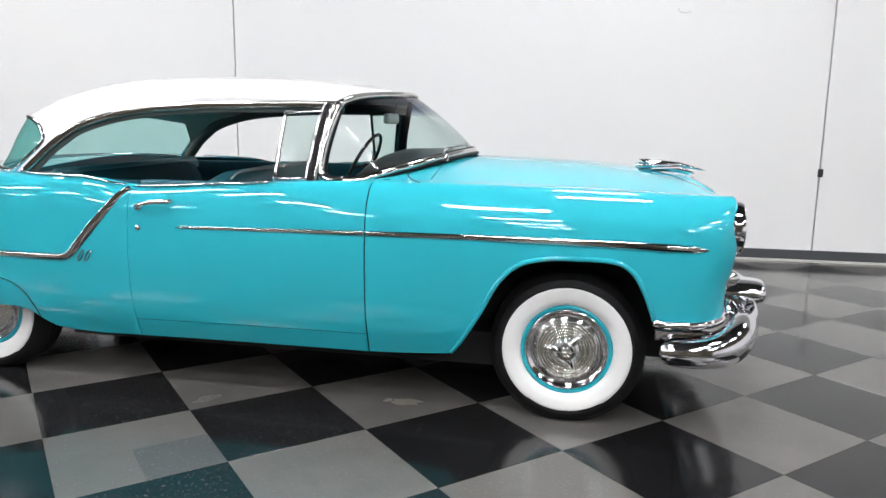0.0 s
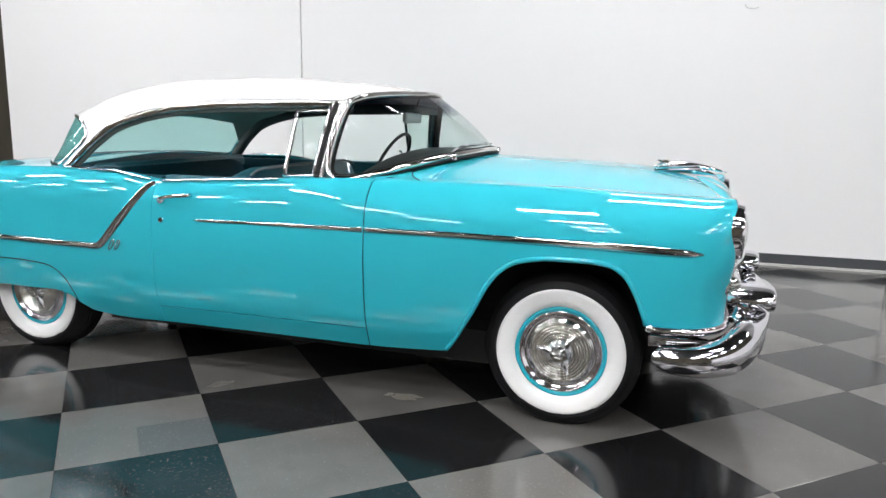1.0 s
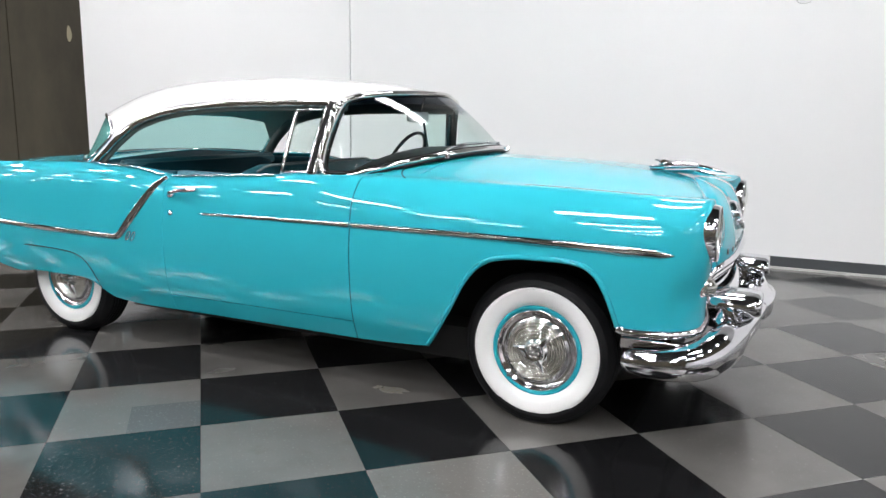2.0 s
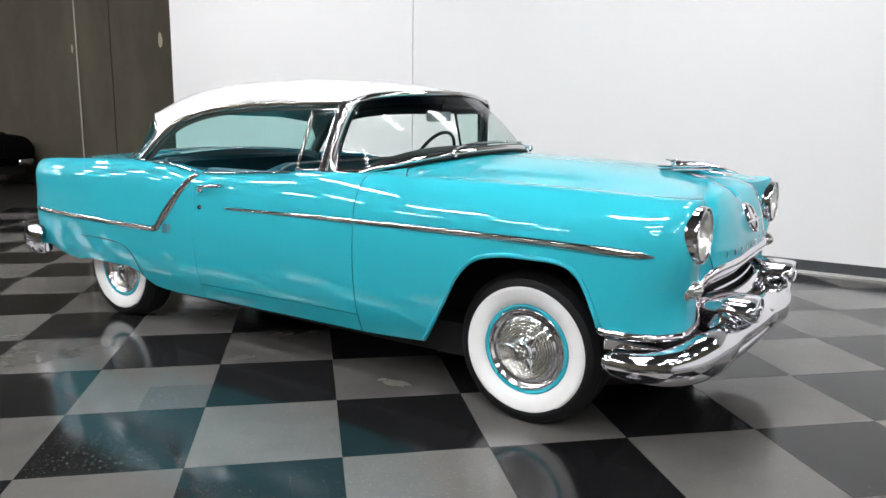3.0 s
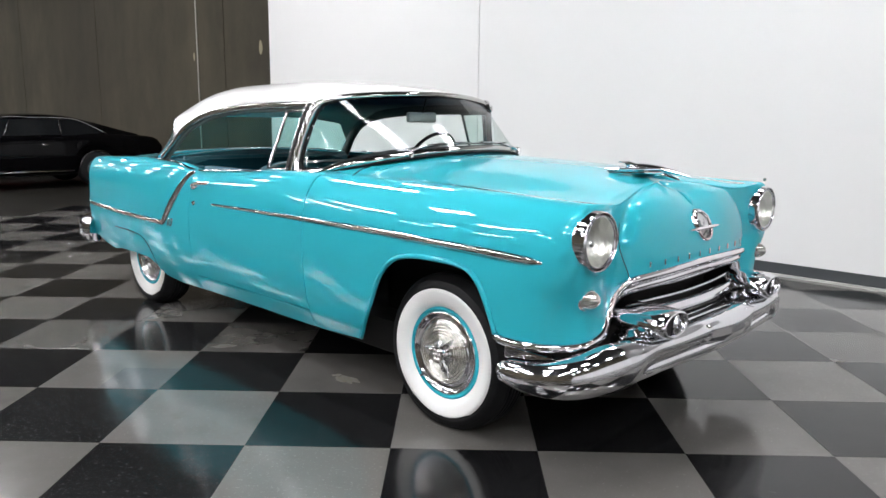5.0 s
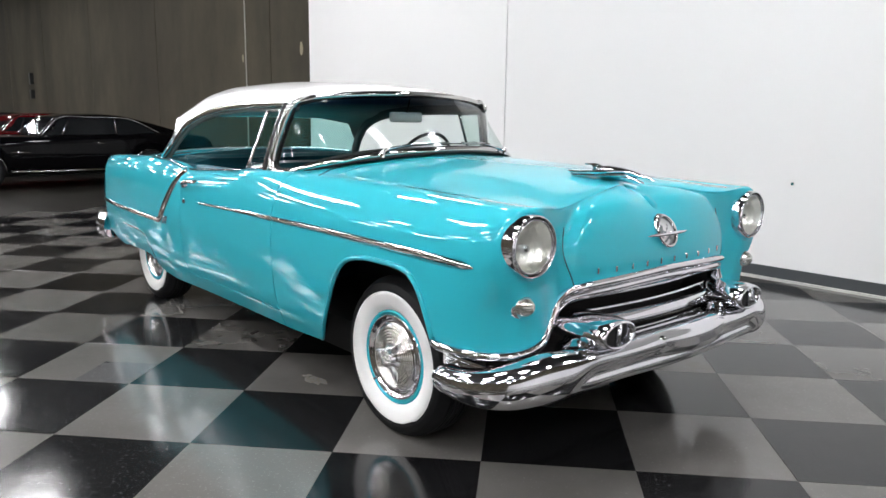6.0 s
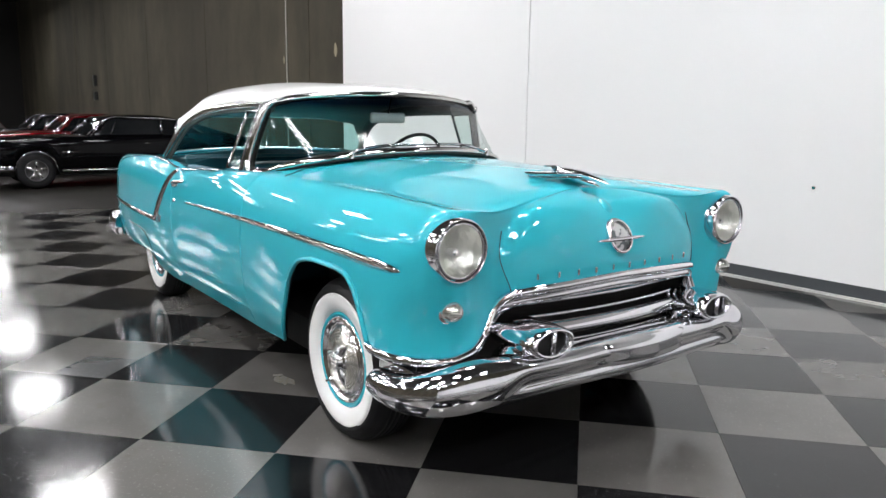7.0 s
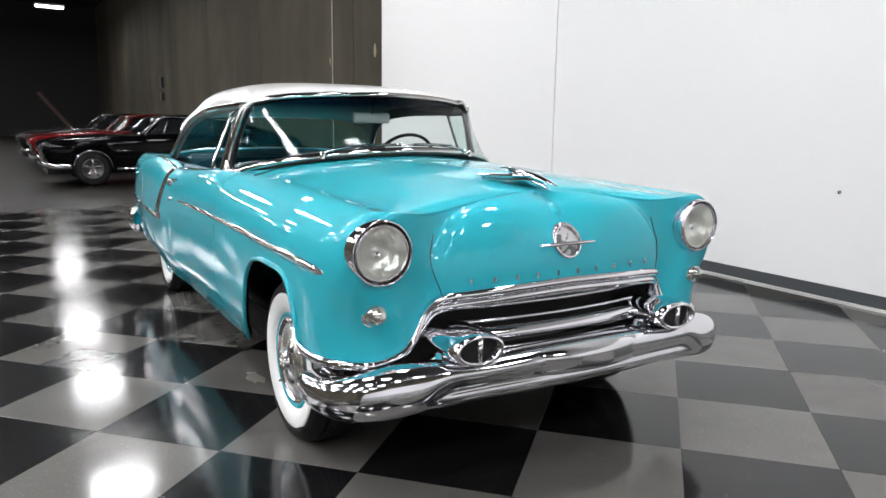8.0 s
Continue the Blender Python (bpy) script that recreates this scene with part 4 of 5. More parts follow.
bumper("rear_bumper", [(-3.76, 0.965, 0.462, 0.092, 0), (-3.82, 0.985, 0.460, 0.106, 0), (-3.95, 0.975, 0.46, 0.108, 0), (-4.10, 0.885, 0.46, 0.105, 0), (-4.20, 0.65, 0.47, 0.078, 0), (-4.25, 0.3, 0.47, 0.075, 0), (-4.26, 0.0, 0.47, 0.075, 0)], 81,
       "heavy chrome rear bumper")

# raised plate in the middle of the bumper
y = np.linspace(-0.28, 0.28, 31)
pl = np.clip((0.28 - np.abs(y)) / 0.05, 0, 1)
v = []
for yy, q in zip(y, pl):
    x = 0.8925 - 0.055 * (yy / 0.3) ** 2
    v += [(x - 0.03, yy, 0.536), (x + 0.030 * q, yy, 0.528 - 0.012 * (1 - q)), (x + 0.029 * q, yy, 0.50), (x + 0.026 * q, yy, 0.470), (x + 0.023 * q, yy, 0.446 + 0.012 * (1 - q)), (x - 0.03, yy, 0.436)]
raw("bumper_plate", *outward(v, grid_faces(31, 6), 0.49), CHROME, car, "raised chrome plate in the bumper's middle")

# bullets on the bumper
BUL = (0.482, 0.577)
BUL_X = 0.030
both("bumper_bullet", lathe([(0.0, 0.50)] + [tuple(p) for p in smooth_path([(0.030, 0.503), (0.070, 0.535), (0.094, 0.62), (0.103, 0.71), (0.103, 0.775), (0.098, 0.82), (0.089, 0.842)], 24)] + [(0.080, 0.847), (0.071, 0.838), (0.068, 0.80)], 56, "x",
                                  (BUL_X, -BUL[0], BUL[1]), (1.10, 0.58)), CHROME, car, "chrome oval bumper bullet")
both("bullet_recess", lathe([(0.069, 0.80), (0.0, 0.80)], 40, "x", (BUL_X, -BUL[0], BUL[1]), (1.10, 0.58)), BLACK, car, "dark recess")
both("bullet_bar", sweep([(0.832 + BUL_X, -BUL[0], BUL[1] - 0.042), (0.836 + BUL_X, -BUL[0], BUL[1] + 0.042)], circle(0.011, 8), (0, 1, 0)), CHROME, car, "small chrome upright")
both("bullet_base", lathe([tuple(p) for p in smooth_path([(0.150, 0.486), (0.138, 0.512), (0.112, 0.530), (0.094, 0.548), (0.088, 0.570)], 16)] + [(0.0, 0.578)], 44, "z", (0.735, -BUL[0], 0), (0.82, 1.0)), CHROME, car, "flared chrome bullet base on the bumper")
both("bumper_bracket", box((0.36, -0.90, 0.42), (0.60, -0.86, 0.47)), CHROME, car, smooth=False, bevel=0.006)

# ---- lamps of the car ----
HLY, HLZ = 0.772, 0.911
LENS = glass("headlamp_glass", (0.95, 0.96, 0.94))
LAMP_SILVER = mat("lamp_silver", (0.82, 0.82, 0.79), 0.30, 1.0)
t_ = noise_tex(LAMP_SILVER, 38.0, 2.0, 0.5, "Object", (1.0, 1.0, 0.35))
bump(LAMP_SILVER, t_.outputs["Fac"], 0.55, 0.02)
n_, l_ = LENS.node_tree.nodes, LENS.node_tree.links
w_ = n_.new("ShaderNodeTexWave")
w_.inputs["Scale"].default_value = 14.0
w_.bands_direction = "Y"
tc_ = n_.new("ShaderNodeTexCoord")
l_.new(tc_.outputs["Object"], w_.inputs["Vector"])
b_ = n_.new("ShaderNodeBump")
b_.inputs["Strength"].default_value = 0.35
b_.inputs["Distance"].default_value = 0.004
l_.new(w_.outputs["Fac"], b_.inputs["Height"])
for q in n_:
    if q.bl_idname in ("ShaderNodeBsdfGlossy", "ShaderNodeLayerWeight"):
        l_.new(b_.outputs["Normal"], q.inputs["Normal"])
for s in (-1, 1):
    lamp = raw("headlamp", *lathe([(0.118, 0.56), (0.1255, 0.61), (0.1262, 0.626), (0.1250, 0.634), (0.1225, 0.637), (0.1190, 0.664), (0.1158, 0.684), (0.1130, 0.697), (0.1100, 0.7040), (0.1075, 0.703), (0.1060, 0.694), (0.1060, 0.672)], 64, "x", (0, s * HLY, HLZ)), CHROME, car, "chrome-rimmed round headlamp")
    raw("gasket", *lathe([(0.1065, 0.676), (0.1000, 0.679), (0.0985, 0.684)], 56, "x", (0, s * HLY, HLZ)), BLACK, lamp, "black gap inside the rim")
    raw("retaining_ring", *lathe([(0.0995, 0.676), (0.0998, 0.694), (0.0975, 0.7005), (0.0945, 0.6995), (0.0925, 0.692)], 56, "x", (0, s * HLY, HLZ)), CHROME, lamp, "thin chrome lens ring")
    raw("reflector", *lathe([(0.0925, 0.695), (0.088, 0.672), (0.074, 0.645), (0.050, 0.626), (0.02, 0.618), (0.0, 0.617)], 48, "x", (0, s * HLY, HLZ)), LAMP_SILVER, lamp, "silvered bowl")
    g = raw("lens", *lathe([(0.0925, 0.696), (0.085, 0.704), (0.065, 0.713), (0.035, 0.719), (0.0, 0.721)], 48, "x", (0, s * HLY, HLZ)), LENS, lamp, "fluted clear glass lens")
    g.visible_shadow = False
    raw("bulb", *lathe([(0.0, 0.668), (0.014, 0.664), (0.017, 0.650), (0.014, 0.62)], 16, "x", (0, s * HLY, HLZ - 0.012)), CHROME, lamp)
    turn = raw("parking_lamp", *lathe([(0.050, 0.62), (0.051, 0.668), (0.048, 0.678), (0.044, 0.680), (0.041, 0.676)], 36, "x", (-0.020, s * 0.783, 0.692)), CHROME, car, "small round parking lamp")
    raw("lens", *lathe([(0.042, 0.672), (0.040, 0.688), (0.032, 0.710), (0.018, 0.725), (0.0, 0.731)], 32, "x", (-0.018, s * 0.783, 0.692)), WHITE_PLASTIC, turn, "milky white lens")
    tail = raw("tail_lamp", *lathe([(0.045, -3.86), (0.048, -3.93), (0.042, -3.965), (0.025, -3.98), (0.0, -3.985)], 28, "x", (0, s * 0.80, 0.88)), RED_LENS, car, "round red tail lamp")

# ---- emblem, hood ornament, lettering bars ----


def front_x(y, z):
    u = float(np.interp(-abs(y), -plan_y(np.linspace(19, NOSE, 300)), np.linspace(19, NOSE, 300)))
    return float(skin_point(u, z)[0])


EZ = 0.905
ex = front_x(0, EZ)


def on_nose(vf):
    """Leans a badge with the nose's slope."""
    v, f = vf
    return [(x + 0.004 + front_x(0, min(max(z, 0.80), 0.99)) - ex, y, z) for x, y, z in v], f


raw("emblem_ring", *on_nose(lathe([(0.058, ex - 0.02), (0.059, ex + 0.010), (0.054, ex + 0.020), (0.047, ex + 0.014), (0.046, ex - 0.01)], 40, "x", (0, 0, EZ), (1.12, 1.16))), CHROME, car, "chrome emblem ring")
GLOBE = mat("emblem_enamel", (0.42, 0.44, 0.45), 0.3)
t_ = noise_tex(GLOBE, 28.0, 1.0)
r_ = ramp(GLOBE, t_.outputs["Fac"], [(0.49, (0.11, 0.13, 0.135)), (0.52, (0.50, 0.51, 0.51))])
GLOBE.node_tree.links.new(r_.outputs["Color"], nodes(GLOBE)[2].inputs["Base Color"])
raw("emblem_globe", *on_nose(lathe([(0.047, ex + 0.002), (0.034, ex + 0.012), (0.017, ex + 0.017), (0.0, ex + 0.018)], 32, "x", (0, 0, EZ), (1.12, 1.16))), GLOBE, car, "grey enamel globe")
y = np.linspace(-0.14, 0.14, 25)
raw("emblem_wing", *sweep(np.column_stack([ex + 0.028 - 0.3 * y**2, y, np.full(25, EZ - 0.010)]), circle(0.0085, 10), (0, 0, 1), taper=np.clip(1.05 - (np.abs(y) / 0.148) ** 3, 0.1, 1)), CHROME, car, "chrome wing across the emblem")
for i in range(10):
    y = -0.43 + 0.86 * i / 9
    x = front_x(y, 0.785)
    v, f = box((x - 0.004, y - 0.0045 - 0.002 * (i % 2), 0.774), (x + 0.006, y + 0.0045, 0.797))
    raw("letter_bar", v, f, CHROME, car, smooth=False, bevel=0.002)

orn = raw("hood_ornament", *sweep(smooth_path([(0.335, 0, 1.137), (0.38, 0, 1.141), (0.44, 0, 1.141), (0.50, 0, 1.136), (0.57, 0, 1.125), (0.655, 0, 1.106)], 36),
                                 circle(1.0, 16, 1.0, 0.62), (0, 0, 1), taper=np.interp(np.linspace(0, 1, 36), [0, 0.04, 0.25, 0.55, 0.8, 1], [0.012, 0.020, 0.026, 0.023, 0.015, 0.003])), CHROME, car, "chrome jet-shaped hood ornament")
raw("foot", *sweep(smooth_path([(0.36, 0, 1.122), (0.44, 0, 1.122), (0.53, 0, 1.108), (0.60, 0, 1.092)], 16), circle(1.0, 12, 1.0, 1.1), (0, 0, 1), taper=np.interp(np.linspace(0, 1, 16), [0, 0.15, 0.6, 1], [0.010, 0.024, 0.020, 0.004])), CHROME, orn)
fin = [(0.318, 1.156), (0.330, 1.164), (0.352, 1.163), (0.400, 1.150), (0.400, 1.136), (0.340, 1.136)]
nF = len(fin)
v = [(x, -0.006, z) for x, z in fin] + [(x, 0.006, z) for x, z in fin]
f = [tuple(range(nF)), tuple(range(2 * nF - 1, nF - 1, -1))] + [(k, k + nF, (k + 1) % nF + nF, (k + 1) % nF) for k in range(nF)]
raw("tail_fin", v, f, CHROME, orn, smooth=False, bevel=0.003)
raw("tailplane", *sweep([(0.322, -0.040, 1.160), (0.336, 0.0, 1.161), (0.322, 0.040, 1.160)], [(-0.012, -0.003), (0.012, -0.003), (0.010, 0.003), (-0.010, 0.003)], (0, 0, 1)), CHROME, orn, smooth=False)
for s in (-1, 1):
    for out, drop, h in ((1.0, 0.0, 0.007), (0.86, 0.015, 0.009)):
        wing = [(0.535, s * 0.010, 1.142), (0.462, s * 0.072 * out, 1.140), (0.372, s * 0.134 * out, 1.138), (0.318, s * 0.148 * out, 1.136), (0.300, s * 0.140 * out, 1.136), (0.316, s * 0.106 * out, 1.137), (0.366, s * 0.058 * out, 1.139), (0.385, s * 0.010, 1.141)]
        nW = len(wing)
        v = [(x, y, z - 0.006 - drop + h) for x, y, z in wing] + [(x, y, z - 0.006 - drop - h * 0.6) for x, y, z in wing]
        f = [tuple(range(nW)), tuple(range(2 * nW - 1, nW - 1, -1))] + [(k, k + nW, (k + 1) % nW + nW, (k + 1) % nW) for k in range(nW)]
        raw("wing", v, f, CHROME, orn, smooth=False, bevel=0.004)

# pressed rib down the middle of the nose
lo_, up_ = section(float(NOSE))
line = np.vstack([up_[::-1], lo_[::-1]])
line = line[(line[:, 0] > 0.585) & (line[:, 2] > 0.985)]
rib = resample(line, 40)
rib_up = np.gradient(rib, axis=0)
rib_up = np.column_stack([-rib_up[:, 2], np.zeros(40), rib_up[:, 0]])
raw("hood_rib", *sweep(rib - rib_up / np.linalg.norm(rib_up, axis=1)[:, None] * 0.004, half_round(1.0, 0.22, 10), rib_up, taper=np.interp(np.linspace(0, 1, 40), [0, 0.3, 0.8, 1], [0.012, 0.050, 0.050, 0.020])), PAINT, car, "pressed turquoise rib down the nose")

# wipers
for y0, y1 in ((-0.46, -0.02), (0.42, 0.06)):
    a = np.array((-0.675, y0, 1.170))
    raw("wiper_arm", *sweep(smooth_path([a + (0.02, 0, 0), a + (-0.005, 0.06 * np.sign(y1 - y0), 0.022), np.array((-0.665, (y0 + y1) / 2, 1.213)), np.array((-0.640, y1, 1.218))], 20), circle(0.008, 8), (0, 0, 1)), CHROME, car, "chrome wiper arm")
    raw("wiper_blade", *sweep(smooth_path([np.array((-0.668, y0 * 0.7 + y1 * 0.3, 1.211)), np.array((-0.635, y1 - 0.3 * (y0 - y1) * 0.4, 1.216))], 12), circle(0.004, 6), (0, 0, 1)), DARK_PLASTIC, car)
    raw("wiper_pivot", *lathe([(0.014, 1.15), (0.013, 1.178), (0.008, 1.186), (0.0, 1.188)], 18, "z", (a[0] + 0.02, a[1], 0)), CHROME, car)

# ---- wheels ----
R = 0.352
# darker matt rings between the hubcap's ribs, for contrast
GROOVE = mat("dark_groove", (0.10, 0.095, 0.085), 0.6)
RIBBED = mat("pale_ribbed_metal", (0.80, 0.78, 0.72), 0.24, 1.0)
HUB = 0.338  # the loaded tyre stands a little flat


def wheel(front):
    w = new("wheel")
    w.parent = car
    tread = []
    for k in range(5):
        t0 = -0.060 + 0.024 * k
        tread += [(R - 0.007, t0), (R - (0.003 if k in (0, 4) else 0.0), t0 + 0.003), (R - (0.001 if k in (0, 4) else 0.0), t0 + 0.021), (R - 0.007, t0 + 0.024)]
    v, f = lathe([(0.205, -0.070), (0.24, -0.092), (0.290, -0.101), (0.304, -0.1015), (0.306, -0.098), (0.322, -0.095), (0.324, -0.091), (0.342, -0.070)] + tread + [(0.342, 0.074), (0.322, 0.095), (0.290, 0.101), (0.24, 0.092), (0.205, 0.070)], 96, "y")
    v = [(x, y * (1.0 if z > -0.24 else 1.06), max(z, -HUB)) for x, y, z in v]
    tyre = raw("tyre", v, f, RUBBER, w, "black tyre tread and shoulder")
    v, f = lathe([(0.2045, -0.078), (0.212, -0.090), (0.240, -0.1015), (0.272, -0.1065), (0.287, -0.1045), (0.290, -0.099)], 96, "y")
    raw("whitewall", v, f, WHITEWALL, tyre, "wide clean whitewall")
    raw("rim", *lathe([(0.206, -0.060), (0.206, -0.084), (0.200, -0.090), (0.192, -0.086), (0.186, -0.070), (0.10, -0.04), (0.0, -0.04)], 64, "y"), PAINT, w, "turquoise painted steel rim")
    cap = [(0.187, -0.066), (0.189, -0.080), (0.186, -0.087), (0.181, -0.090), (0.176, -0.088), (0.170, -0.080), (0.160, -0.074), (0.150, -0.074), (0.143, -0.079), (0.139, -0.087), (0.135, -0.086)]
    raw("hubcap", *lathe(cap, 64, "y"), CHROME, w, "chrome hubcap ring")
    prof = []
    for i in range(7):
        r0, h0 = 0.136 - i * 0.0125, -0.082 - 0.0016 * i
        prof += [(r0, h0), (r0 - 0.002, h0 - 0.009), (r0 - 0.008, h0 - 0.009), (r0 - 0.0095, h0), (r0 - 0.0120, h0)]
    raw("hubcap_disc", *lathe(prof + [(0.045, -0.094), (0.0, -0.094)], 64, "y"), RIBBED, w, "ribbed pale metal disc")
    for i in range(6):
        r0, h0 = 0.136 - i * 0.0125, -0.082 - 0.0016 * i
        raw("hubcap_groove", *lathe([(r0 - 0.0086, h0 - 0.0022), (r0 - 0.0135, h0 - 0.0038)], 64, "y"), GROOVE, w)
    boss = raw("hub_boss", *lathe([(0.062, -0.090), (0.060, -0.099), (0.050, -0.106), (0.043, -0.112), (0.041, -0.127), (0.037, -0.132), (0.033, -0.129), (0.0, -0.128)], 36, "y"), CHROME, w, "chrome centre boss")
    for k in range(7):
        a = 2 * math.pi * k / 6
        c_ = (0.0, 0.0) if k == 6 else (0.021 * math.cos(a), 0.021 * math.sin(a))
        raw("stud", *lathe([(0.009, -0.127), (0.0075, -0.132), (0.0, -0.134)], 12, "y", (c_[0], 0, c_[1])), STEEL, boss)
    for k in range(3):
        a = radians(52 + 120 * k)
        d = np.array((math.cos(a), 0, math.sin(a)))
        e = np.array((-math.sin(a), 0, math.cos(a)))
        v = []
        for r_, wd, h_ in ((0.034, 0.020, -0.118), (0.052, 0.019, -0.118), (0.074, 0.015, -0.114), (0.094, 0.009, -0.106), (0.106, 0.003, -0.098)):
            v += [d * r_ - e * wd + (0, -0.092, 0), d * r_ - e * wd * 0.8 + (0, h_ + 0.004, 0), d * r_ + (0, h_ - 0.004, 0), d * r_ + e * wd * 0.8 + (0, h_ + 0.004, 0), d * r_ + e * wd + (0, -0.092, 0)]
        raw("spinner_blade", v, [tuple(reversed(q)) for q in grid_faces(5, 5)], CHROME, w, "pointed chrome spinner blade")
    raw("valve", *sweep([(-0.12, -0.085, -0.125), (-0.125, -0.105, -0.13)], circle(0.005, 6), (0, 0, 1)), DARK_PLASTIC, w)
    raw("brake_drum", *lathe([(0.0, -0.03), (0.15, -0.03), (0.15, 0.09), (0.0, 0.09)], 32, "y"), BLACK, w)
    return w


w0 = wheel(True)
w0.matrix_basis = pose(-0.014, -0.773, HUB)
copy_thing(w0, pose(-3.068, -0.735, HUB))
copy_thing(w0, pose(-0.014, 0.773, HUB, 0, 0, 180))
copy_thing(w0, pose(-3.068, 0.735, HUB, 0, 0, 180))

# ---- interior ----


def cushion(name, lo, hi, material, parent, label="", round_=0.05):
    return raw(name, *box(lo, hi), material, parent, label, bevel=round_)


def seat_back(name, x, lean, z0, z1, half, thick, material, label):
    prof = [(0.0, z0), (-lean, z1 - 0.05), (-lean - 0.02, z1 - 0.01), (-lean - thick / 2, z1), (-lean - thick, z1 - 0.03), (-thick - 0.02, z0)]
    verts, m = [], len(prof)
    ys = [-half, -half + 0.04, -half + 0.15, half - 0.15, half - 0.04, half]
    drops = [0.08, 0.025, 0.0, 0.0, 0.025, 0.08]
    for y, d in zip(ys, drops):
        for a, z in prof:
            verts.append((x + a, y, z - d * (z - z0) / (z1 - z0)))
    faces = grid_faces(len(ys), m, close_v=True) + [tuple(range(m)), tuple(range(len(ys) * m - 1, (len(ys) - 1) * m - 1, -1))]
    return raw(name, *outward(verts, faces, 0.7), material, car, label, bevel=0.012)


seat_back("front_seat_back", -1.62, 0.12, 0.55, 1.075, 0.66, 0.14, SEAT_LIGHT, "teal vinyl bench seat back with light piping")
cushion("front_seat_cushion", (-1.66, -0.68, 0.42), (-1.12, 0.68, 0.64), SEAT_DARK, car, "dark teal bench cushion")
seat_back("rear_seat_back", -2.48, 0.16, 0.55, 1.06, 0.68, 0.16, SEAT_DARK, "dark teal rear seat back")
raw("seat_roll", *sweep([(-2.70, -0.69, 1.045), (-2.70, 0.69, 1.045)], circle(0.030, 10), (0, 0, 1)), SEAT_LIGHT, car, "light teal roll along the rear seat's top")
y = np.linspace(-0.62, 0.62, 21)
raw("seat_piping", *sweep(np.column_stack([np.full(21, -1.742), y, 1.071 - 0.03 * np.clip((np.abs(y) - 0.5) / 0.12, 0, 1) ** 2]), circle(0.007, 8), (0, 0, 1)), SEAT_GREY, car, "light grey piping")
cushion("rear_seat_cushion", (-2.54, -0.68, 0.42), (-2.02, 0.68, 0.62), SEAT_DARK, car, "dark teal rear cushion")
cushion("parcel_shelf", (-3.15, -0.70, 1.00), (-2.66, 0.70, 1.052), SEAT_LIGHT, car, "teal rear shelf", 0.01)
rim_ = resample(section(at_x(-2.834))[1], 16)
rim_ = np.vstack([rim_, (rim_ * (1, -1, 1))[-2::-1]])
raw("shelf_edge", list(rim_ + (0.003, 0, -0.002)) + [(-2.825, p[1], 1.046) for p in rim_], grid_faces(2, len(rim_)), SEAT_LIGHT, car, "teal edge of the rear shelf", solid=0.003)
for s in (-1, 1):
    y0, y1 = sorted((s * 0.86, s * 0.80))
    cushion("door_card", (-2.10, y0, 0.45), (-1.0, y1, 1.045), SEAT_LIGHT, car, "teal door lining", 0.01)
    cushion("side_lining", (-2.76, y0, 0.45), (-2.12, y1, 1.04), SEAT_DARK, car, "dark teal rear side lining", 0.01)
raw("dashboard", *sweep([(-0.93, -0.78, 1.0), (-0.93, 0.78, 1.0)], [(-0.16, -0.2), (-0.16, 0.02), (-0.10, 0.065), (0.06, 0.075), (0.14, 0.05), (0.14, -0.2)], (0, 0, 1)), SEAT_DARK, car, "dark teal dashboard", bevel=0.02)
edge_ = across([(p[0] - 0.020, p[1] * 0.985, p[2] + 0.002) for p in WS_LOW[2:]], 41)
rows = [np.column_stack([edge_[:, 0] * (1 - t_) + np.minimum(edge_[:, 0], -1.05) * t_, edge_[:, 1], edge_[:, 2] + dz_]) for t_, dz_ in ((0, 0), (0.4, 0.003), (0.8, -0.002), (0.95, -0.02), (1.0, -0.06))]
raw("dash_top", *outward(list(np.vstack(rows)), grid_faces(5, 41), 0.7), DARK_PLASTIC, car, "dark padded top of the dashboard")
sw = pose(-1.34, 0.352, 1.065, 0, -63, 0)
loop = np.array([(0.213 * math.cos(a), 0.213 * math.sin(a), 0.0) for a in np.linspace(0, 2 * math.pi, 49)[:-1]])
v, _ = sweep(loop, circle(0.011, 8), (0, 0, 1), caps=False)
steer = raw("steering_wheel", [tuple(sw @ Vector(p)) for p in v], grid_faces(48, 8, close_v=True, close_u=True), DARK_PLASTIC, car, "dark slim-rimmed steering wheel")
loop = np.array([(0.10 * math.cos(a), 0.10 * math.sin(a), -0.012) for a in np.linspace(0, math.pi, 25)])
v, f = sweep(loop, circle(0.005, 6), (0, 0, 1))
raw("horn_ring", [tuple(sw @ Vector(p)) for p in v], f, CHROME, steer)
v, f = sweep([(0, -0.2, -0.005), (0, 0.2, -0.005)], circle(0.008, 8), (0, 0, 1))
raw("spoke", [tuple(sw @ Vector(p)) for p in v], f, DARK_PLASTIC, steer)
v, f = sweep([(0, 0, 0.0), (0, 0, -0.38)], circle(0.022, 10), (0, 1, 0))
raw("column", [tuple(sw @ Vector(p)) for p in v], f, DARK_PLASTIC, steer)
mirror = raw("rear_view_mirror", *box((-1.075, -0.115, 1.325), (-1.045, 0.115, 1.385)), mat("mirror_back", (0.42, 0.46, 0.45), 0.4), car, "interior rear-view mirror", bevel=0.012)
raw("mirror_glass", *box((-1.0785, -0.105, 1.332), (-1.0755, 0.105, 1.378)), CHROME, mirror, smooth=False)
raw("mirror_stem", *sweep([(-1.05, 0, 1.38), (-1.02, 0, 1.465)], circle(0.005, 6), (0, 1, 0)), DARK_PLASTIC, mirror)


# ---- wall details ----
CON_B = 4.15


def wall_thing(name, vf, material, label, category, kind=""):
    ob = raw(name, *vf, material, smooth=False)
    ob.matrix_basis = HALL
    return tagged(ob, label, category, "", kind)


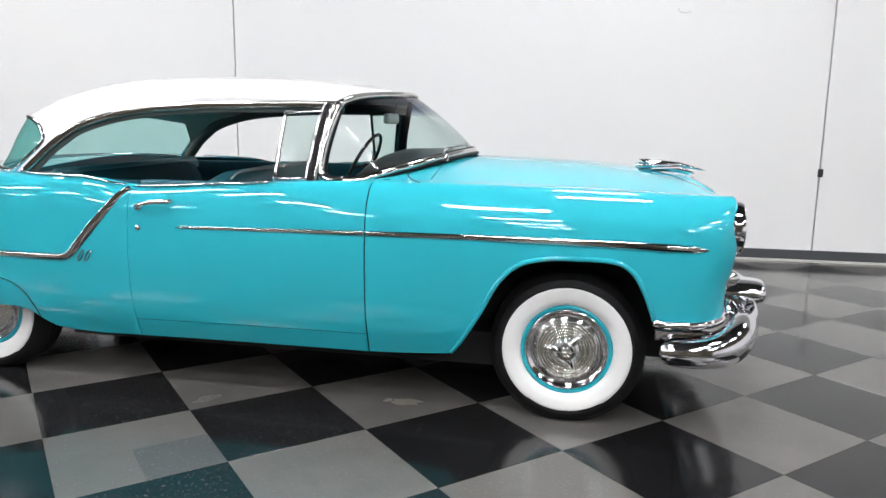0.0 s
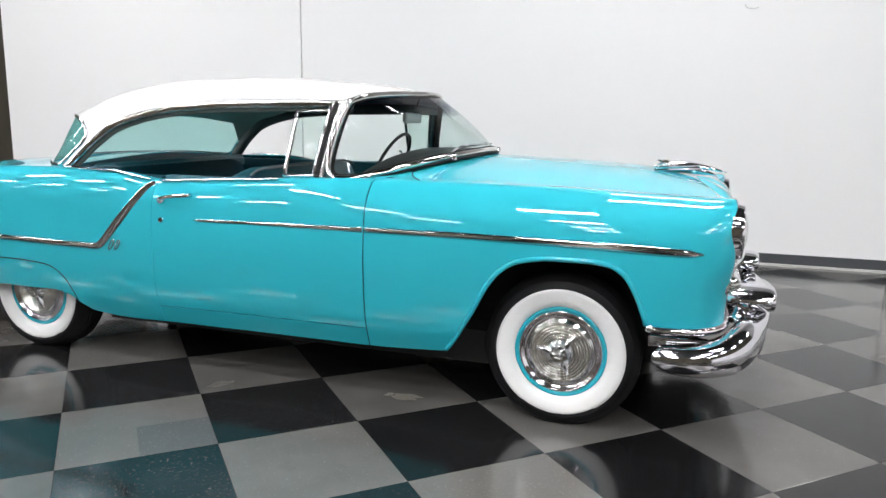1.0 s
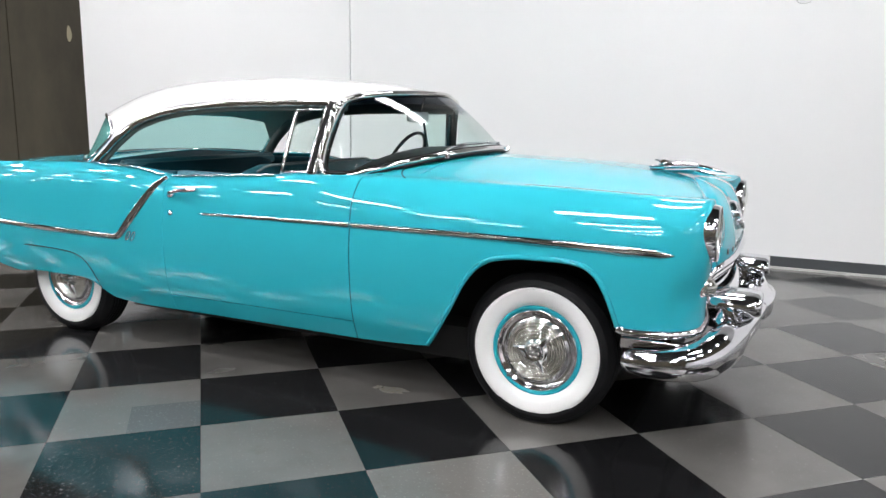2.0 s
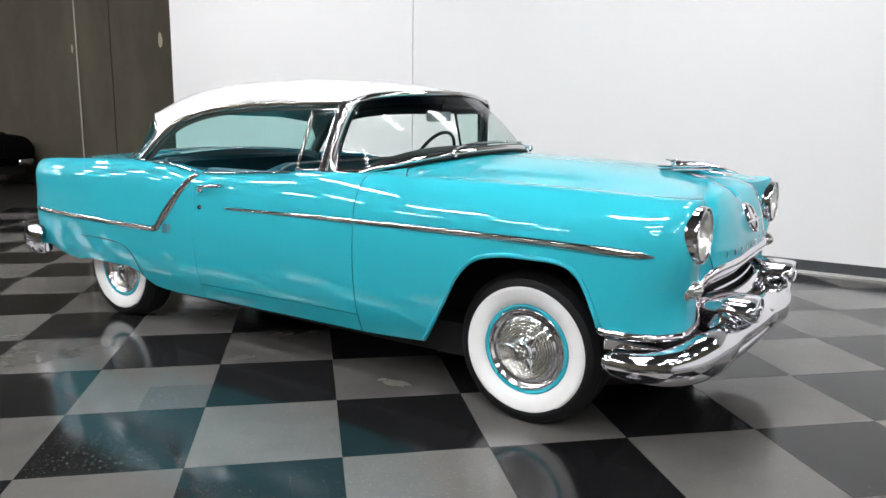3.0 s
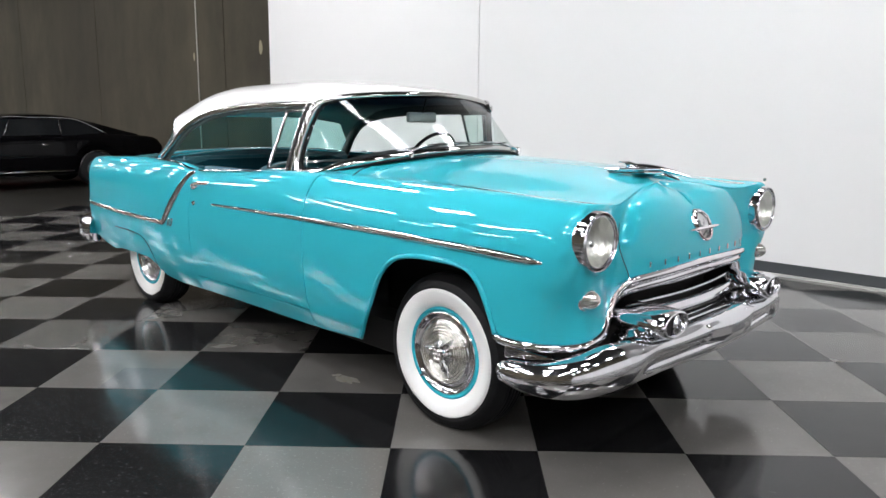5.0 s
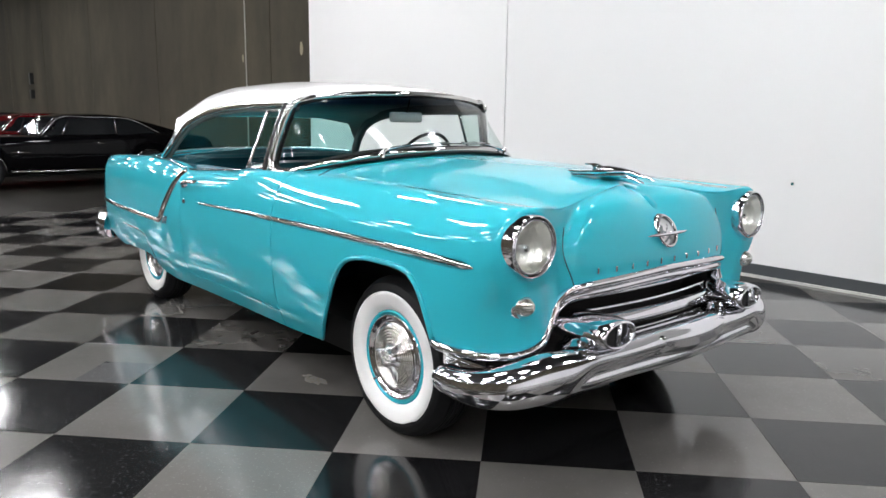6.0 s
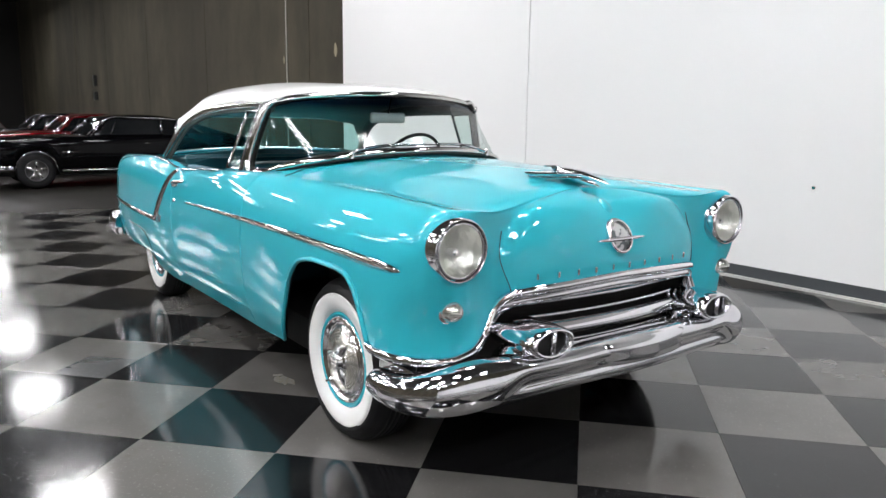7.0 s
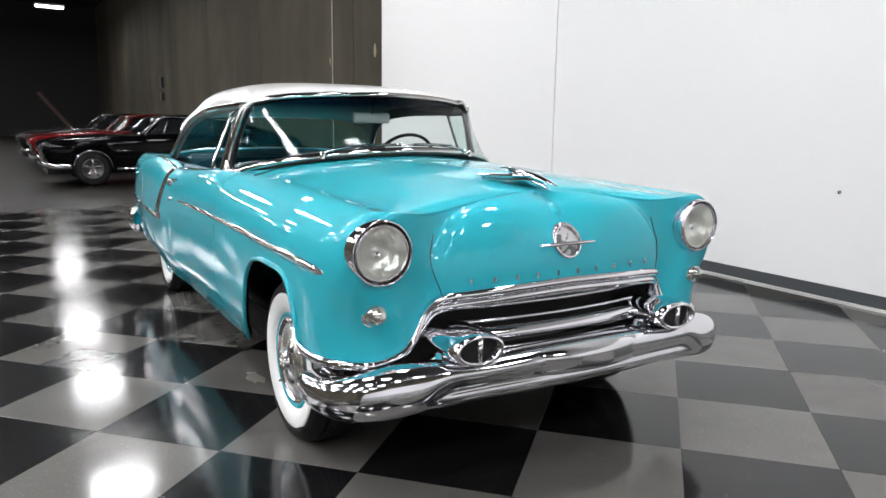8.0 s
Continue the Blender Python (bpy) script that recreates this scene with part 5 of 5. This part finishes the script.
v, f = sweep([(-11.15, CON_B - 0.015, 0.0), (-11.15, CON_B - 0.015, TOP - 0.001)], circle(0.013, 10), (0, 1, 0))
wall_thing("conduit", (v, f), mat("galvanised_pipe", (0.42, 0.41, 0.37), 0.5, 0.6), "thin galvanised conduit running up the bare wall", "pipe")
v, f = box((2.345, B1 - 0.018, 0.845), (2.395, B1 - 0.0005, 0.925))
ob = raw("wall_bracket", v, f, DARK_PLASTIC, smooth=False, bevel=0.008)
ob.matrix_basis = HALL
tagged(ob, "small dark bracket beside the joint of the white wall", "bracket")
v, f = sweep(smooth_path([(0.93, B1 - 0.006, 2.445), (0.95, B1 - 0.012, 2.415), (1.0, B1 - 0.012, 2.405), (1.05, B1 - 0.010, 2.415)], 14), circle(0.005, 6), (0, 1, 0))
wall_thing("wall_hook", (v, f), mat("painted_hook", (0.55, 0.55, 0.54), 0.5), "small painted wire hook on the white wall", "hook")
v, f = lathe([(0.0, B1 - 0.010), (0.012, B1 - 0.009), (0.016, B1 - 0.003), (0.016, B1 - 0.0005)], 14, "y", (-0.31, 0, 0.845))
wall_thing("wall_stud", (v, f), STEEL, "small metal stud on the white wall", "stud")
for z0, z1, w in ((2.35, 2.75, 0.09), (1.85, 2.15, 0.12)):
    v, f = box((-27.6 - w, CON_B - 0.12, z0), (-27.6 + w, CON_B - 0.001, z1))
    ob = raw("wall_box", v, f, DARK_PLASTIC, smooth=False, bevel=0.01)
    ob.matrix_basis = HALL
    tagged(ob, "dark metal box on the bare concrete wall", "box", "wall boxes")
# ochre patches left on the concrete
PATCH = mat("ochre_patch", (0.26, 0.235, 0.155), 0.8)
for a_, z_, w_ in ((-11.30, 2.46, 0.035), (-8.22, 2.42, 0.05)):
    b_ = CON_B if a_ < -9 else B1
    n_ = 11
    ring = [(a_ + w_ * (0.8 + 0.3 * random.random()) * math.cos(2 * math.pi * k / n_), z_ + 2.2 * w_ * (0.8 + 0.3 * random.random()) * math.sin(2 * math.pi * k / n_)) for k in range(n_)]
    v = [(x, b_ - 0.004, z) for x, z in ring] + [(x, b_ - 0.0005, z) for x, z in ring]
    f = [tuple(range(n_ - 1, -1, -1))] + [(k, (k + 1) % n_, (k + 1) % n_ + n_, k + n_) for k in range(n_)]
    wall_thing("filler_patch", (v, f), PATCH, "small ochre patch of filler on the wall", "patch")

# ---- parked cars ----
BLACK_PAINT = mat("black_car_paint", (0.002, 0.002, 0.0025), 0.05, 0.0, 0.0, 0.14)
RED_PAINT = mat("red_car_paint", (0.085, 0.002, 0.003), 0.12, 0.0, 0.0, 0.3)
DULL_RED = mat("dull_red_primer", (0.05, 0.015, 0.012), 0.4)
GREY_PAINT = mat("dark_grey_car_paint", (0.007, 0.007, 0.008), 0.2, 0.0, 0.0, 0.2)
DARK_GLASS = mat("dark_car_glass", (0.008, 0.009, 0.010), 0.04, 0.0, 0.0, 0.3)


def parked_car(paint, label, roof_paint=None, hood_open=False):
    """A 1960s coupe, nose towards -y; its own origin on the ground under its front axle."""
    c = new("parked_car")
    # x across, s along (0 at the nose, 5.1 at the tail)
    NOSE_Y = -0.90
    belt = spline([(0.0, 0.72), (0.10, 0.80), (0.6, 0.87), (1.5, 0.925), (2.4, 0.93), (3.3, 0.95), (3.8, 0.985), (4.4, 0.96), (4.95, 0.90), (5.08, 0.78)])
    half = spline([(0.0, 0.82), (0.15, 0.90), (0.8, 0.945), (2.5, 0.955), (4.2, 0.945), (4.9, 0.90), (5.08, 0.84)])
    sill = spline([(0.0, 0.42), (0.2, 0.34), (0.52, 0.32), (0.56, 0.36), (0.62, 0.52), (0.74, 0.63), (0.90, 0.665), (1.06, 0.63), (1.18, 0.52), (1.24, 0.36), (1.28, 0.27),
                   (3.36, 0.27), (3.40, 0.36), (3.46, 0.52), (3.58, 0.62), (3.74, 0.65), (3.90, 0.62), (4.02, 0.52), (4.10, 0.38), (4.2, 0.36), (5.08, 0.44)])
    ss = np.unique(np.r_[np.linspace(0, 0.5, 8), np.linspace(0.5, 1.3, 26), np.linspace(1.3, 3.34, 16), np.linspace(3.34, 4.14, 26), np.linspace(4.14, 5.08, 12)])
    rows = []
    for s in ss:
        w, zb, z0 = float(half(s)), float(belt(s)), float(sill(s))
        z0 = min(z0, zb - 0.12)
        pts = [(w - 0.05, z0 - 0.0), (w - 0.012, z0 + (zb - z0) * 0.3), (w, z0 + (zb - z0) * 0.55), (w - 0.02, zb - 0.06), (w - 0.07, zb - 0.008), (w - 0.16, zb + 0.004), (w * 0.5, zb + 0.02), (0.0, zb + 0.028)]
        p = smooth_path(pts, 22)
        side = [(x, NOSE_Y + s + 0.5 * max(0.0, 0.8 - z) * max(0.0, 1 - s / 0.55), z) for x, z in p]
        rows.append(side + [(-x, y, z) for x, y, z in side[-2::-1]])
    m = len(rows[0])
    v = [q for r in rows for q in r]
    f = grid_faces(len(rows), m)
    f += [tuple(range(m)), tuple(range(len(rows) * m - 1, (len(rows) - 1) * m - 1, -1))]
    raw("body", v, [tuple(reversed(q)) for q in f], paint, c, "glossy car body")
    raw("underbody", *box((-0.70, -0.75, 0.22), (0.70, 4.05, 0.60)), BLACK, c, "black underside", smooth=False)
    # greenhouse
    G = [(1.78, 0.93, 0.80, 0.93), (1.92, 0.93, 0.78, 1.01), (2.14, 0.94, 0.70, 1.26), (2.42, 0.94, 0.655, 1.318), (2.9, 0.94, 0.645, 1.332), (3.25, 0.94, 0.65, 1.312), (3.75, 0.95, 0.67, 1.21), (4.35, 0.97, 0.72, 1.04), (4.60, 0.97, 0.73, 0.975)]
    gb, gw, gz = [spline([(g[0], g[k]) for g in G]) for k in (1, 2, 3)]
    rows = []
    gs = np.linspace(1.78, 4.60, 48)
    for s in gs:
        zt, wt, zb = float(gz(s)), float(gw(s)), float(gb(s)) - 0.02
        wb = 0.80
        k = max(0.0, min(1.0, (zt - zb) / 0.36))
        wt = wb + (wt - wb) * k
        pts = [(wb, zb), (wb + (wt - wb) * 0.5, zb + (zt - zb) * 0.52), (wt, zt - 0.045 * k), (wt - 0.09, zt), (wt * 0.5, zt + 0.018), (0.0, zt + 0.022)]
        p = smooth_path(pts, 18)
        side = [(x, NOSE_Y + s, z) for x, z in p]
        rows.append(side + [(-x, y, z) for x, y, z in side[-2::-1]])
    m = len(rows[0])
    raw("roof", [q for r in rows for q in r], [tuple(reversed(q)) for q in grid_faces(len(rows), m)], roof_paint or paint, c, "glossy car roof")
    # windows, set a few millimetres proud of the pillars
    for sgn in (-1, 1):
        for y0, y1, t0, t1 in ((1.00, 2.24, 1.32, 2.24), (2.28, 3.02, 2.28, 2.62)):
            q = [(sgn * 0.815, y0, 0.955), (sgn * 0.815, y1, 0.965), (sgn * 0.700, t1, 1.255), (sgn * 0.700, t0, 1.255)]
            raw("side_window", q if sgn > 0 else q[::-1], [(0, 1, 2, 3)], DARK_GLASS, c, "dark side window", smooth=False, solid=0.006)
        frame_pts = [(sgn * 0.822, 0.95, 0.945), (sgn * 0.722, 1.29, 1.268), (sgn * 0.718, 1.80, 1.284), (sgn * 0.722, 2.40, 1.270), (sgn * 0.756, 2.68, 1.20), (sgn * 0.816, 3.08, 0.985)]
        raw("window_trim", *sweep(smooth_path(frame_pts, 40), circle(0.011, 6), (sgn, 0, 0.2)), CHROME, c)
        raw("vent_frame", *sweep([(sgn * 0.822, 1.30, 0.96), (sgn * 0.730, 1.42, 1.20)], circle(0.008, 6), (0, 1, 0)), CHROME, c)
        raw("window_post", *sweep([(sgn * 0.822, 2.26, 0.96), (sgn * 0.706, 2.26, 1.27)], circle(0.010, 6), (0, 1, 0)), CHROME, c)
        raw("sill_strip", *sweep([(sgn * 0.935, 0.42, 0.315), (sgn * 0.945, 1.4, 0.315), (sgn * 0.94, 2.40, 0.315)], circle(0.020, 8), (sgn, 0, 0)), CHROME, c, "chrome sill strip")
        raw("door_handle", *sweep([(sgn * 0.958, 1.86, 0.80), (sgn * 0.965, 1.98, 0.80)], circle(0.010, 6), (sgn, 0, 0)), CHROME, c)
        raw("fender_bar", *sweep([(sgn * 0.953, 0.42, 0.66), (sgn * 0.955, 0.72, 0.655)], circle(0.008, 6), (sgn, 0, 0)), CHROME, c)
        for y0 in (0.0, 2.84):
            arch = [(sgn * 0.950, y0 + 0.335 * math.cos(a), 0.335 + 0.335 * math.sin(a)) for a in np.linspace(0.05, math.pi - 0.05, 26)]
            raw("arch_trim", *sweep(arch, circle(0.007, 6), (sgn, 0, 0)), CHROME, c, "chrome wheel-opening trim")
        for z in (0.52, 0.66):
            raw("headlamp", *lathe([(0.070, -0.80), (0.072, -0.88), (0.064, -0.89), (0.0, -0.893)], 24, "y", (sgn * 0.70, 0.16 * (0.72 - z) / 0.2, z)), mat("headlamp_face", (0.25, 0.25, 0.24), 0.15, 0.6), c, "round headlamp")
    raw("windscreen", [(-0.74, 0.93, 0.975), (0.74, 0.93, 0.975), (0.62, 1.235, 1.265), (-0.62, 1.235, 1.265)], [(0, 1, 2, 3)], DARK_GLASS, c, "dark windscreen", smooth=False, solid=0.006)
    for sgn in (-1, 1):
        raw("windscreen_trim", *sweep([(sgn * 0.76, 0.90, 0.955), (sgn * 0.635, 1.245, 1.278)], circle(0.012, 6), (0, 1, 0)), CHROME, c)
    raw("grille", *box((-0.60, -0.80, 0.46), (0.60, -0.60, 0.66)), BLACK, c, "black grille", smooth=False)
    bp = smooth_path([(-0.93, -0.36, 0.36), (-0.91, -0.62, 0.37), (-0.72, -0.79, 0.39), (0.0, -0.83, 0.40), (0.72, -0.79, 0.39), (0.91, -0.62, 0.37), (0.93, -0.36, 0.36)], 50)
    raw("front_bumper", *sweep(bp, circle(0.044, 10, 0.5, 1.2), (0, 0, 1)), CHROME, c, "chrome bumper")
    bp = [(x, 4.20 - (y + 0.83) * 0.8, z + 0.08) for x, y, z in bp]
    raw("rear_bumper", *sweep(bp, circle(0.044, 10, 0.5, 1.2), (0, 0, 1)), CHROME, c, "chrome bumper")
    if hood_open:
        v, f = box((-0.68, -0.012, 0.0), (0.68, 0.012, 1.15))
        lid = raw("hood", v, f, DULL_RED, c, "raised hood", smooth=False, bevel=0.01)
        lid.matrix_basis = pose(0, 0.45, 0.96, 38, 0, 0)
    for sgn in (-1, 1):
        for y0 in (0.0, 2.84):
            w = new("wheel")
            w.parent = c
            w.matrix_basis = pose(sgn * 0.80, y0, 0.322, 0, 0, 90 if sgn > 0 else -90)
            raw("tyre", *lathe([(0.18, 0.10), (0.25, 0.112), (0.30, 0.10), (0.322, 0.07), (0.322, -0.07), (0.30, -0.10), (0.25, -0.112), (0.18, -0.10)], 40, "y"), RUBBER, w, "black tyre")
            raw("rim", *lathe([(0.192, -0.085), (0.190, -0.105), (0.175, -0.100), (0.165, -0.05), (0.05, -0.05), (0.0, -0.05)], 36, "y"), mat("rim_shade", (0.10, 0.10, 0.10), 0.4, 0.8), w)
            for k in range(5):
                a = 2 * math.pi * k / 5 + 0.3
                d = np.array((math.cos(a), 0, math.sin(a)))
                raw("spoke", *sweep([d * 0.03 + (0, -0.075, 0), d * 0.175 + (0, -0.092, 0)], circle(0.024, 8, 1.0, 0.5), (0, -1, 0)), CHROME, w)
            raw("hub", *lathe([(0.045, -0.06), (0.042, -0.098), (0.0, -0.104)], 20, "y"), CHROME, w)
    return tagged(c, label, "car", "parked cars")


c1 = parked_car(BLACK_PAINT, "black 1960s hardtop coupe with chrome trim and five-spoke wheels")
c1.matrix_basis = HALL @ pose(-13.25, -0.22, 0)
c2 = parked_car(RED_PAINT, "red 1960s coupe parked behind the black one")
c2.matrix_basis = HALL @ pose(-16.4, -0.24, 0)
c3 = parked_car(GREY_PAINT, "dark grey coupe with its hood raised", hood_open=True)
c3.matrix_basis = HALL @ pose(-19.6, -0.36, 0)

# ---- floor tiles ----
T = 0.6096
GX, GY = 2.5, 2.55


def tile_mesh(name, material):
    h, g = T / 2 - 0.0006, 0.0008
    top = [(-h + g, -h + g, 0), (h - g, -h + g, 0), (h - g, h - g, 0), (-h + g, h - g, 0)]
    low = [(-h, -h, -0.0005), (h, -h, -0.0005), (h, h, -0.0005), (-h, h, -0.0005)]
    bot = [(x, y, -0.005) for x, y, _ in low]
    v = top + low + bot
    f = [(0, 1, 2, 3)]
    for k in range(4):
        j = (k + 1) % 4
        f += [(k + 4, j + 4, j, k), (k + 8, j + 8, j + 4, k + 4)]
    me = bpy.data.meshes.new(name)
    me.from_pydata(v, [], f)
    me.materials.append(material)
    return me, v, f


floor_ob = bpy.data.objects["floor"]
tile_black, TV, TF = tile_mesh("tile", TILE_BLACK)
tile_grey, _, _ = tile_mesh("tile", TILE_GREY)
hall_inv = HALL.inverted()
inv = floor_ob.matrix_basis.inverted()
rest = {0: ([], []), 1: ([], [])}
for i in range(-26, 22):
    for j in range(-30, 24):
        c = Vector((GX + (i + 0.5) * T, GY + (j + 0.5) * T, 0))
        h = hall_inv @ c
        if not (-9.0 < h.x < A1 - 0.4 and B0 + 0.5 < h.y < B1 - 0.02):
            continue
        odd = (i + j) % 2
        near = -6 <= i <= 9 and -5 <= j <= 9 and h.y < B1 - 0.5
        if near:
            ob = new("tile", tile_black if odd else tile_grey)
            ob.parent = floor_ob
            ob.matrix_basis = inv @ pose(c.x, c.y, 0, 0, 0, 90 * random.randrange(4))
        else:
            vs, fs = rest[odd]
            k = len(vs)
            vs += [tuple(inv @ (c + Vector(p))) for p in TV]
            fs += [tuple(q + k for q in f) for f in TF]
for odd, m in ((1, TILE_BLACK), (0, TILE_GREY)):
    o = raw("tiles", *rest[odd], m, floor_ob, "vinyl floor tiles", smooth=False)
    tagged(o, kind="stuff")

QUARTER = (-2.25, 1.25)
SCUFFS = [(1.385, 3.87, 0.075, 0.04, 20, (0.060, 0.046, 0.036)), (2.195, 3.345, 0.085, 0.05, -30, (0.086, 0.075, 0.044)), (2.14, 3.41, 0.03, 0.02, 10, (0.110, 0.095, 0.06))]
# a replaced quarter tile, and worn marks on two grey tiles
TILE_MENDED = tile_mat("mended_vinyl_tile", (0.062, 0.062, 0.062), (0.078, 0.078, 0.078), (0.12, 0.12, 0.12))
q = T / 4 - 0.0006
v, f = box((-q, -q, -0.004), (q, q, 0.0010))
ob = raw("tile", v, f, TILE_MENDED, floor_ob, "slightly darker replacement quarter tile", smooth=False)
ob.matrix_basis = inv @ pose(GX + QUARTER[0] * T, GY + QUARTER[1] * T, 0)
for x, y, rx, ry, turn, colour in SCUFFS:
    m = mat("worn_mark", colour, 0.5)
    t_ = noise_tex(m, 55.0, 4.0, 0.7, "Position")
    r_ = ramp(m, t_.outputs["Fac"], [(0.44, colour), (0.54, (0.098, 0.096, 0.091))])
    m.node_tree.links.new(r_.outputs["Color"], nodes(m)[2].inputs["Base Color"])
    n_ = 17
    ring = []
    for k in range(n_):
        a, w = 2 * math.pi * k / n_, 0.65 + 0.5 * random.random()
        ring.append((rx * w * math.cos(a), ry * w * math.sin(a)))
    v = [(p[0], p[1], 0.0006) for p in ring] + [(p[0], p[1], -0.001) for p in ring]
    f = [tuple(range(n_))] + [(k + n_, (k + 1) % n_ + n_, (k + 1) % n_, k) for k in range(n_)]
    ob = raw("floor_mark", v, f, m, floor_ob, "scuffed patch on a floor tile", smooth=False)
    ob.matrix_basis = inv @ pose(x, y, 0, 0, 0, turn)
